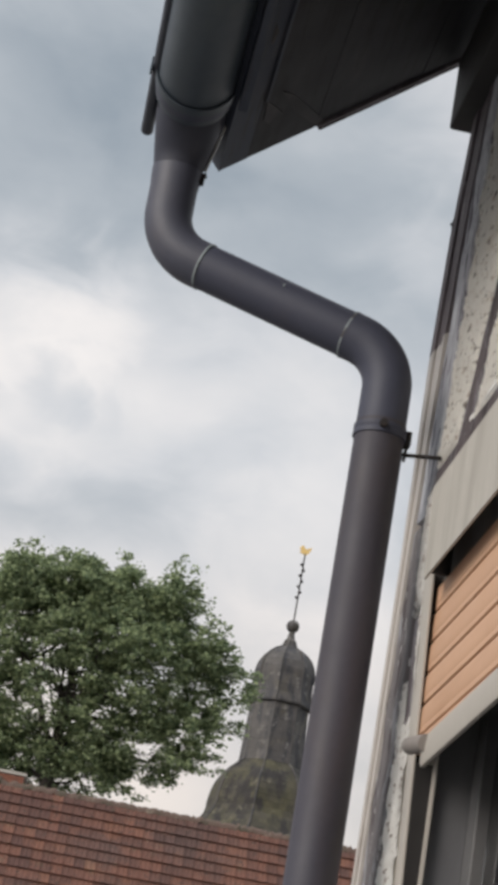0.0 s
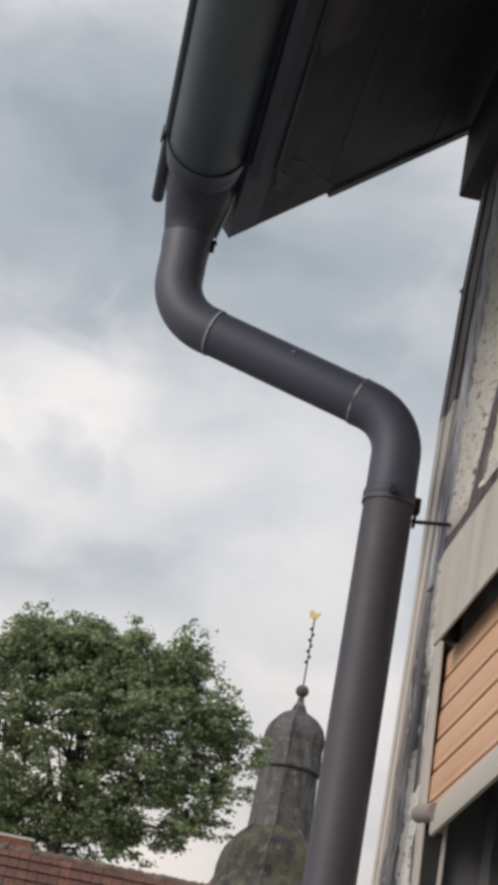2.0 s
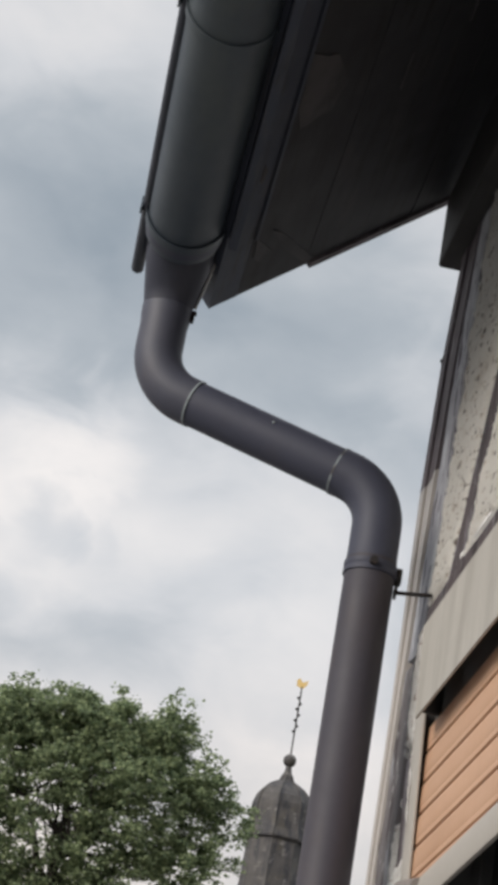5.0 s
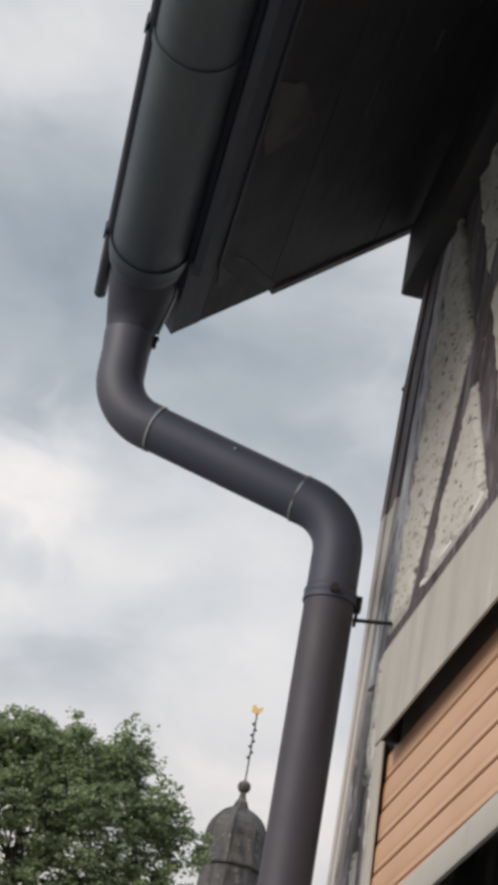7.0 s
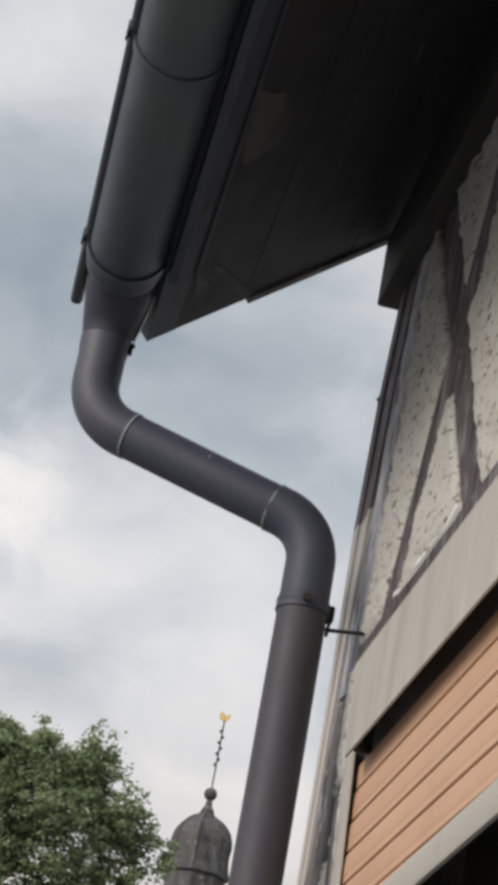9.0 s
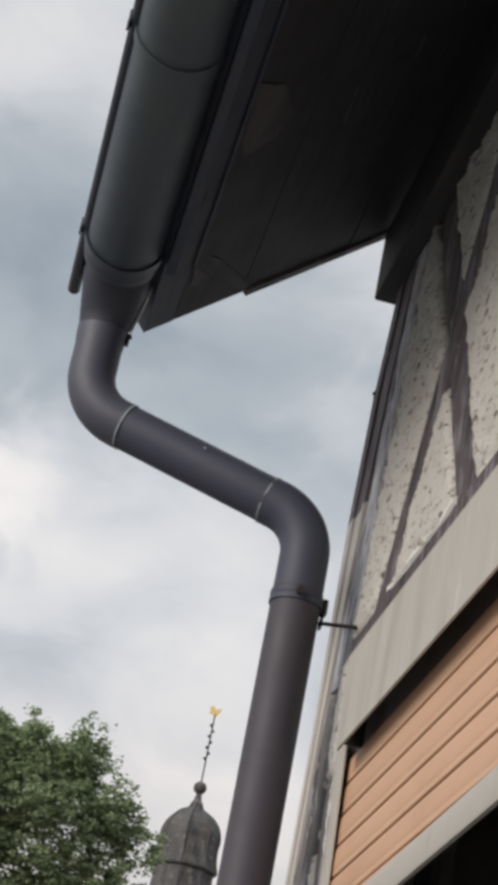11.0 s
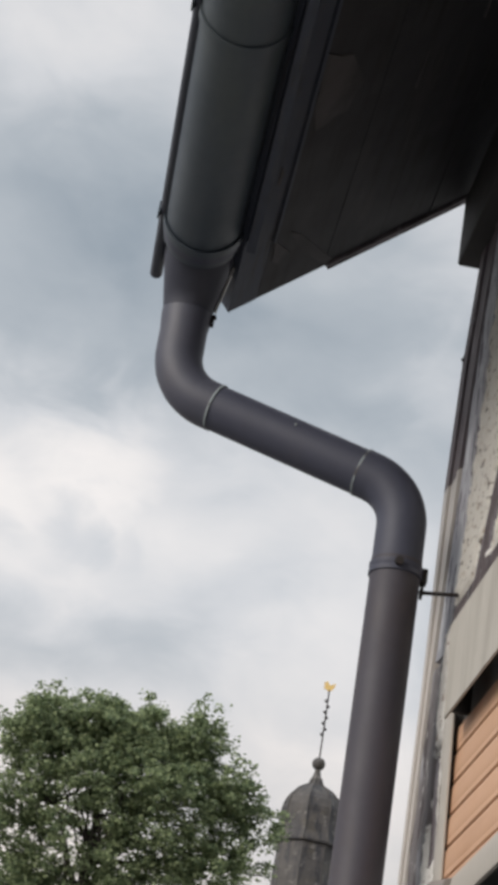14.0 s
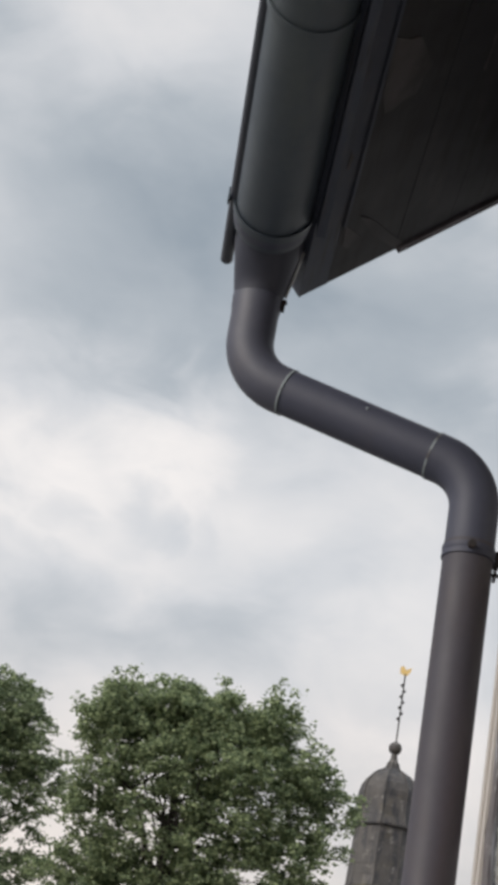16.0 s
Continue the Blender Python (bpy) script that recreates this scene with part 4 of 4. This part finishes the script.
# ---------------------------------------------------------------- trees
def crown_mesh(name, lobes, sprays, leaves, size, seed):
    """A crown of leafy sprays that reach outward, each of small twig clumps, with gaps between them."""
    g = np.random.default_rng(seed)
    lobes = np.array(lobes, float) * (1, 1, 1, 1, 0.72, 1)
    vol = (lobes[:, 3] * lobes[:, 4] * lobes[:, 5]) ** 0.8
    pick = g.choice(len(lobes), sprays, p=vol / vol.sum())
    d = g.normal(size=(sprays, 3))
    d /= np.linalg.norm(d, axis=1)[:, None]
    rad = g.random(sprays) ** 0.45
    c = lobes[pick, :3] + d * rad[:, None] * lobes[pick, 3:6] * 0.97
    out = d * 0.8 + np.array([0, 0, 0.3]) + 0.35 * g.normal(size=(sprays, 3))
    out /= np.linalg.norm(out, axis=1)[:, None]
    scale = 0.35 + 0.55 * g.random(sprays)
    twigs = 8
    off = g.normal(size=(sprays, twigs, 3)) * np.array([0.26, 0.26, 0.14]) + (g.random((sprays, twigs, 1)) - 0.3) * out[:, None, :] * 1.2
    tc = (c[:, None, :] + off * scale[:, None, None]).reshape(-1, 3)
    # gaps between the clumps, more of them low down
    gap = np.array([0.6 * noise.noise(Vector((q[0] * 1.5, q[1] * 0.5 + seed, q[2] * 1.7))) + noise.noise(Vector((q[0] * 4.8, q[1] * 0.8 + seed, q[2] * 5.4))) for q in tc])
    low = np.clip((17.2 - tc[:, 2]) / 2.0, 0.0, 1.0) * np.clip((tc[:, 2] - 11.8) / 1.6, 0.4, 1.0)
    tc = tc[gap > -0.46 + 0.47 * low]
    # no clump hangs in the air apart from the rest
    near = np.concatenate([(((tc[k:k + 500, None, :] - tc[None]) ** 2).sum(-1) < 0.36).sum(1) for k in range(0, len(tc), 500)])
    tc = tc[near > 5]
    n_ = len(tc) * leaves
    p = (tc[:, None, :] + g.normal(size=(len(tc), leaves, 3)) * np.array([0.11, 0.11, 0.06])).reshape(n_, 3)
    a = g.normal(size=(n_, 3))
    a[:, 2] *= 0.5
    a /= np.linalg.norm(a, axis=1)[:, None]
    b = np.cross(a, g.normal(size=(n_, 3)) * np.array([0.7, 0.7, 1.2]))
    b /= np.linalg.norm(b, axis=1)[:, None]
    s = size * (0.6 + 0.8 * g.random((n_, 1)))
    quad = np.stack([p - a * s, p + b * s * 0.6 - a * s * 0.1, p + a * s, p - b * s * 0.6 - a * s * 0.1], 1).reshape(-1, 3)
    me = bpy.data.meshes.new(name)
    me.from_pydata(quad.tolist(), [], np.arange(4 * n_).reshape(-1, 4).tolist())
    return me, c


def tree(label, lobes, base, trunk_r, sprays, leaves, size, mat, seed):
    t = thing("tree", label, "tree", base, group="trees behind the barn")
    me, centres = crown_mesh("crown", lobes, sprays, leaves, size, seed)
    me.materials.append(mat)
    crown = new("crown", me)
    crown.parent = t
    crown.matrix_parent_inverse = Matrix.Translation(-t.location)
    g = random.Random(seed)
    top = Vector((base[0] + 0.4, base[1], max(l[2] for l in lobes)))
    fork = Vector(base) + Vector((0.1, 0, 9.0))
    bm = bmesh.new()
    tube(bm, [base, Vector(base) + Vector((0.05, 0, 3)), Vector(base) + Vector((0, 0.1, 6)), fork, fork.lerp(top, 0.4) + Vector((0.15, 0, 0)), top],
         [trunk_r * 1.35, trunk_r, trunk_r * 0.9, trunk_r * 0.75, trunk_r * 0.4, 0.03], 12)
    part("trunk", bm, BARK, t)
    for k in range(40):
        c = Vector(centres[g.randrange(len(centres))].tolist())
        start = fork.lerp(top, g.uniform(0.25, 0.85))
        mid = start.lerp(c, 0.5) + Vector((g.uniform(-0.4, 0.4), g.uniform(-0.4, 0.4), g.uniform(-0.1, 0.5)))
        bm = bmesh.new()
        r = trunk_r * g.uniform(0.08, 0.2)
        tube(bm, [start, start.lerp(mid, 0.5) + Vector((0, 0, 0.12)), mid, mid.lerp(c, 0.5) + Vector((0, 0, 0.1)), c], [r, r * 0.8, r * 0.6, r * 0.35, 0.015], 6)
        part("limb", bm, BARK, t)
    return t


T1 = ((1.5, 55, 15.1, 2.9, 2.6, 2.4), (-1.0, 55, 17.1, 1.1, 1.4, 1.05), (0.3, 55, 17.25, 1.1, 1.4, 0.95), (1.3, 55, 17.4, 0.65, 1.2, 0.95), (3.05, 55, 17.4, 0.65, 1.3, 0.75), (2.3, 55, 17.0, 1.2, 1.4, 0.9),
      (4.0, 54.8, 16.2, 0.8, 1.3, 0.75), (4.75, 54.7, 15.6, 0.75, 1.2, 0.5), (4.8, 54.6, 14.85, 0.9, 1.3, 0.5), (4.7, 54.5, 13.95, 0.85, 1.3, 0.42), (4.2, 54.5, 13.1, 0.8, 1.2, 0.4), (3.6, 54.6, 12.65, 0.55, 1.1, 0.3),
      (3.4, 54.8, 14.2, 1.2, 1.5, 1.0), (-1.7, 55, 16.5, 0.9, 1.8, 1.1), (-1.2, 55, 14.6, 1.2, 2.0, 1.4), (0.8, 55.6, 12.7, 1.9, 1.8, 1.4), (-1.3, 55.4, 12.4, 1.6, 1.8, 1.4), (2.0, 55, 12.4, 0.9, 1.2, 1.0))
tree("broad leafy green tree with gaps of sky", T1, (0.2, 55.0, 0), 0.36, 1040, 22, 0.062, LEAF, 11)
T2 = ((-6.6, 60, 15.0, 2.4, 2.8, 3.1), (-5.0, 60, 17.6, 1.2, 1.6, 1.4), (-4.3, 60, 16.6, 1.0, 1.5, 1.3), (-3.7, 60, 15.0, 1.1, 1.8, 1.6), (-7.2, 60, 17.9, 1.8, 2.0, 1.5), (-4.6, 60, 12.6, 1.8, 2.0, 1.4))
tree("leafy green tree of looser growth beside its neighbour", T2, (-6.6, 60, 0), 0.33, 640, 22, 0.066, LEAF_COOL, 12)

# ---------------------------------------------------------------- barn with clay tiles
RY, RZ = 36.0, 8.07                   # ridge
BSL = radians(52)
BX0, BX1 = -9.0, 12.0
GAUGE, TW = 0.258, 0.19
barn = thing("barn", "plastered barn with a steep red clay tile roof", "barn", (1.5, RY + 3, 0))
EAVE = 3.2
DEPTH = (RZ - EAVE) / math.tan(BSL)
part("walls", boxes((BX0 + 0.3, BX1 - 0.3, RY - DEPTH + 0.4, RY + DEPTH - 0.4, 0, EAVE + 0.3)), WALLPLASTER, barn, smooth=False)
bm = bmesh.new()
pts = [(RY - DEPTH, EAVE), (RY, RZ - 0.09), (RY + DEPTH, EAVE), (RY + DEPTH, EAVE - 0.12), (RY, RZ - 0.26), (RY - DEPTH, EAVE - 0.12)]
loft(bm, [[(x, y, z) for y, z in pts] for x in (BX0, BX1)], True, True)
barn_roof = part("roof", bm, TILE_JOINED, barn, "red-brown clay tile roof", smooth=False)


def tile_mesh(name):
    """An interlocking tile with two troughs; x across, y up the slope, z off it."""
    bm = bmesh.new()
    w, ln = TW, GAUGE + 0.05
    prof = [(x * TW / 0.18, z) for x, z in ((0, 0.012), (0.012, 0.02), (0.03, 0.01), (0.065, 0.006), (0.082, 0.014), (0.098, 0.014), (0.115, 0.006), (0.150, 0.01), (0.166, 0.02), (0.1775, 0.014))]
    loft(bm, [[(x - w / 2, 0, z - 0.03) for x, z in prof], [(x - w / 2, 0, z + 0.032) for x, z in prof], [(x - w / 2, ln, z - 0.012) for x, z in prof]], False)
    return mesh_of(name, bm, TILE, False)


TM = tile_mesh("tile")
UPV = Vector((0, math.cos(BSL), math.sin(BSL)))
NRM = Vector((0, -math.sin(BSL), math.cos(BSL)))
far_bm_pts, far_faces = [], []
base_v = [v.co.copy() for v in TM.vertices]
base_f = [tuple(p.vertices) for p in TM.polygons]
rnd = random.Random(8)
ridge = Vector((0, RY, RZ - 0.07))
rows_n = int((RZ - EAVE) / math.sin(BSL) / GAUGE)
for row in range(rows_n):
    for col in range(int((BX1 - BX0) / TW)):
        x = BX0 + (col + 0.5) * TW
        o = ridge - UPV * (GAUGE * (row + 1) + 0.02) + Vector((x, 0, 0)) + NRM * (0.035 + rnd.uniform(-0.004, 0.004)) + Vector((rnd.uniform(-0.003, 0.003), 0, 0))
        m = Matrix(((1, 0, 0, o.x), (0, UPV.y, NRM.y, o.y), (0, UPV.z, NRM.z, o.z), (0, 0, 0, 1)))
        m = m @ Matrix.Rotation(rnd.uniform(-0.012, 0.012), 4, "Z")
        if row < 8 and -1.2 < x < 5.3:
            ob = new("roof_tile", TM)
            ob.parent = barn_roof
            ob.matrix_local = m
        else:
            k0 = len(far_bm_pts)
            far_bm_pts.extend((m @ v)[:] for v in base_v)
            far_faces.extend(tuple(i + k0 for i in f) for f in base_f)
me = bpy.data.meshes.new("roof_tiles_far")
me.from_pydata(far_bm_pts, [], far_faces)
me.materials.append(TILE_JOINED)
far_tiles = new("roof_tiles_rest", me)
far_tiles.parent = barn_roof
tagged(far_tiles, kind="stuff")
# ridge tiles bedded in mossy mortar
bm = bmesh.new()
rings = []
for k in range(500):
    x = BX0 + (BX1 - BX0) * k / 499
    h = 0.03 * noise.noise((x * 2.3, 0, 0)) + 0.06 * noise.noise((x * 7, 3, 0)) + 0.05 * noise.noise((x * 19, 5, 0))
    rings.append([(x, RY + 0.11 * math.cos(a) * 1.0, RZ - 0.12 + h + 0.12 * math.sin(a)) for a in (math.pi * i / 8 for i in range(9))])
loft(bm, rings, False)
part("ridge", bm, MORTAR, barn_roof, "mossy mortared ridge")
chimney = thing("chimney", "low red brick chimney with a pale slab on top", "chimney", (-0.39, RY + 0.34, RZ - 0.2))
bm = bmesh.new()
for k in range(6):
    z = RZ - 0.32 + 0.075 * k
    add_box(bm, -0.70 + 0.004 * (k % 2), -0.08 - 0.004 * (k % 2), RY + 0.06, RY + 0.62, z, z + 0.068, 0.006)
add_box(bm, -0.69, -0.09, RY + 0.07, RY + 0.61, RZ - 0.5, RZ + 0.12)
part("stack", bm, BRICK, chimney, smooth=False)
part("slab", boxes((-0.74, -0.04, RY + 0.03, RY + 0.66, RZ + 0.128, RZ + 0.185), bevel=0.01), RAIL, chimney, "pale concrete slab", smooth=False)


def on_roof(bm, x0, x1, d0, d1, h0, h1, bevel=0.0):
    """A block on the barn's near slope: d down from the ridge, h off the tiles."""
    tmp = bmesh.new()
    add_box(tmp, x0, x1, d0, d1, h0, h1, bevel=bevel)
    for v in tmp.verts:
        v.co = ridge + Vector((v.co.x, 0, 0)) - UPV * v.co.y + NRM * v.co.z
    me_ = bpy.data.meshes.new("tmp")
    tmp.to_mesh(me_)
    tmp.free()
    bm.from_mesh(me_)
    bpy.data.meshes.remove(me_)


skylight = thing("skylight", "small pale steel roof window with two panes", "roof window", ridge + Vector((-1.03, 0, 0)) - UPV * 0.35)
bm = bmesh.new()
for q in ((-1.26, -1.22, 0.16, 0.56), (-0.84, -0.80, 0.16, 0.56), (-1.22, -0.84, 0.16, 0.20), (-1.22, -0.84, 0.50, 0.56), (-1.045, -1.015, 0.20, 0.50)):
    on_roof(bm, *q, 0.02, 0.115, 0.004)
part("steel_frame", bm, RAIL, skylight, "pale steel frame", smooth=False)
for x0, x1 in ((-1.22, -1.045), (-1.015, -0.84)):
    bm = bmesh.new()
    on_roof(bm, x0, x1, 0.20, 0.50, 0.085, 0.092)
    part("pane", bm, PANE, skylight, "dusty grey pane", smooth=False)
bm = bmesh.new()
on_roof(bm, -1.30, -0.76, 0.56, 0.66, 0.06, 0.075)
on_roof(bm, -0.79, -0.62, 0.10, 0.70, 0.06, 0.075)
part("flashing", bm, BRICK, skylight, "red painted flashing", smooth=False)

# the same tiles on the house, joined
pts_, faces_ = [], []
for right in (False, True):
    sgn = -1 if right else 1
    across, up, off = Vector((0, -sgn, 0)), Vector((sgn * CS, 0, SN)), Vector((-sgn * SN, 0, CS))
    for row in range(int(S_RIDGE / GAUGE)):
        for col in range(int((3.92 - Y_NEAR + 0.4) / TW)):
            s_, n_ = -0.02 + row * GAUGE, 0.092 + rnd.uniform(-0.003, 0.003)
            x = EX + s_ * CS - n_ * SN
            o = Vector((2 * RIDGE_X - x if right else x, 3.82 - col * TW, EZ + s_ * SN + n_ * CS))
            k0 = len(pts_)
            pts_.extend((o + across * v.x + up * v.y + off * v.z)[:] for v in base_v)
            faces_.extend(tuple(i + k0 for i in f) for f in base_f)
me = bpy.data.meshes.new("tile_cover")
me.from_pydata(pts_, [], faces_)
me.materials.append(TILE_JOINED)
tile_cover = new("tile_cover", me)
tile_cover.parent = roof
tile_cover.matrix_parent_inverse = Matrix.Translation(-roof.location)
tagged(tile_cover, kind="stuff")
bm = bmesh.new()
tube(bm, [(RIDGE_X, Y_NEAR - 0.42, EZ + S_RIDGE * SN + 0.07), (RIDGE_X, 3.9, EZ + S_RIDGE * SN + 0.07)], 0.11, 16)
part("ridge", bm, MORTAR, roof, "clay ridge")
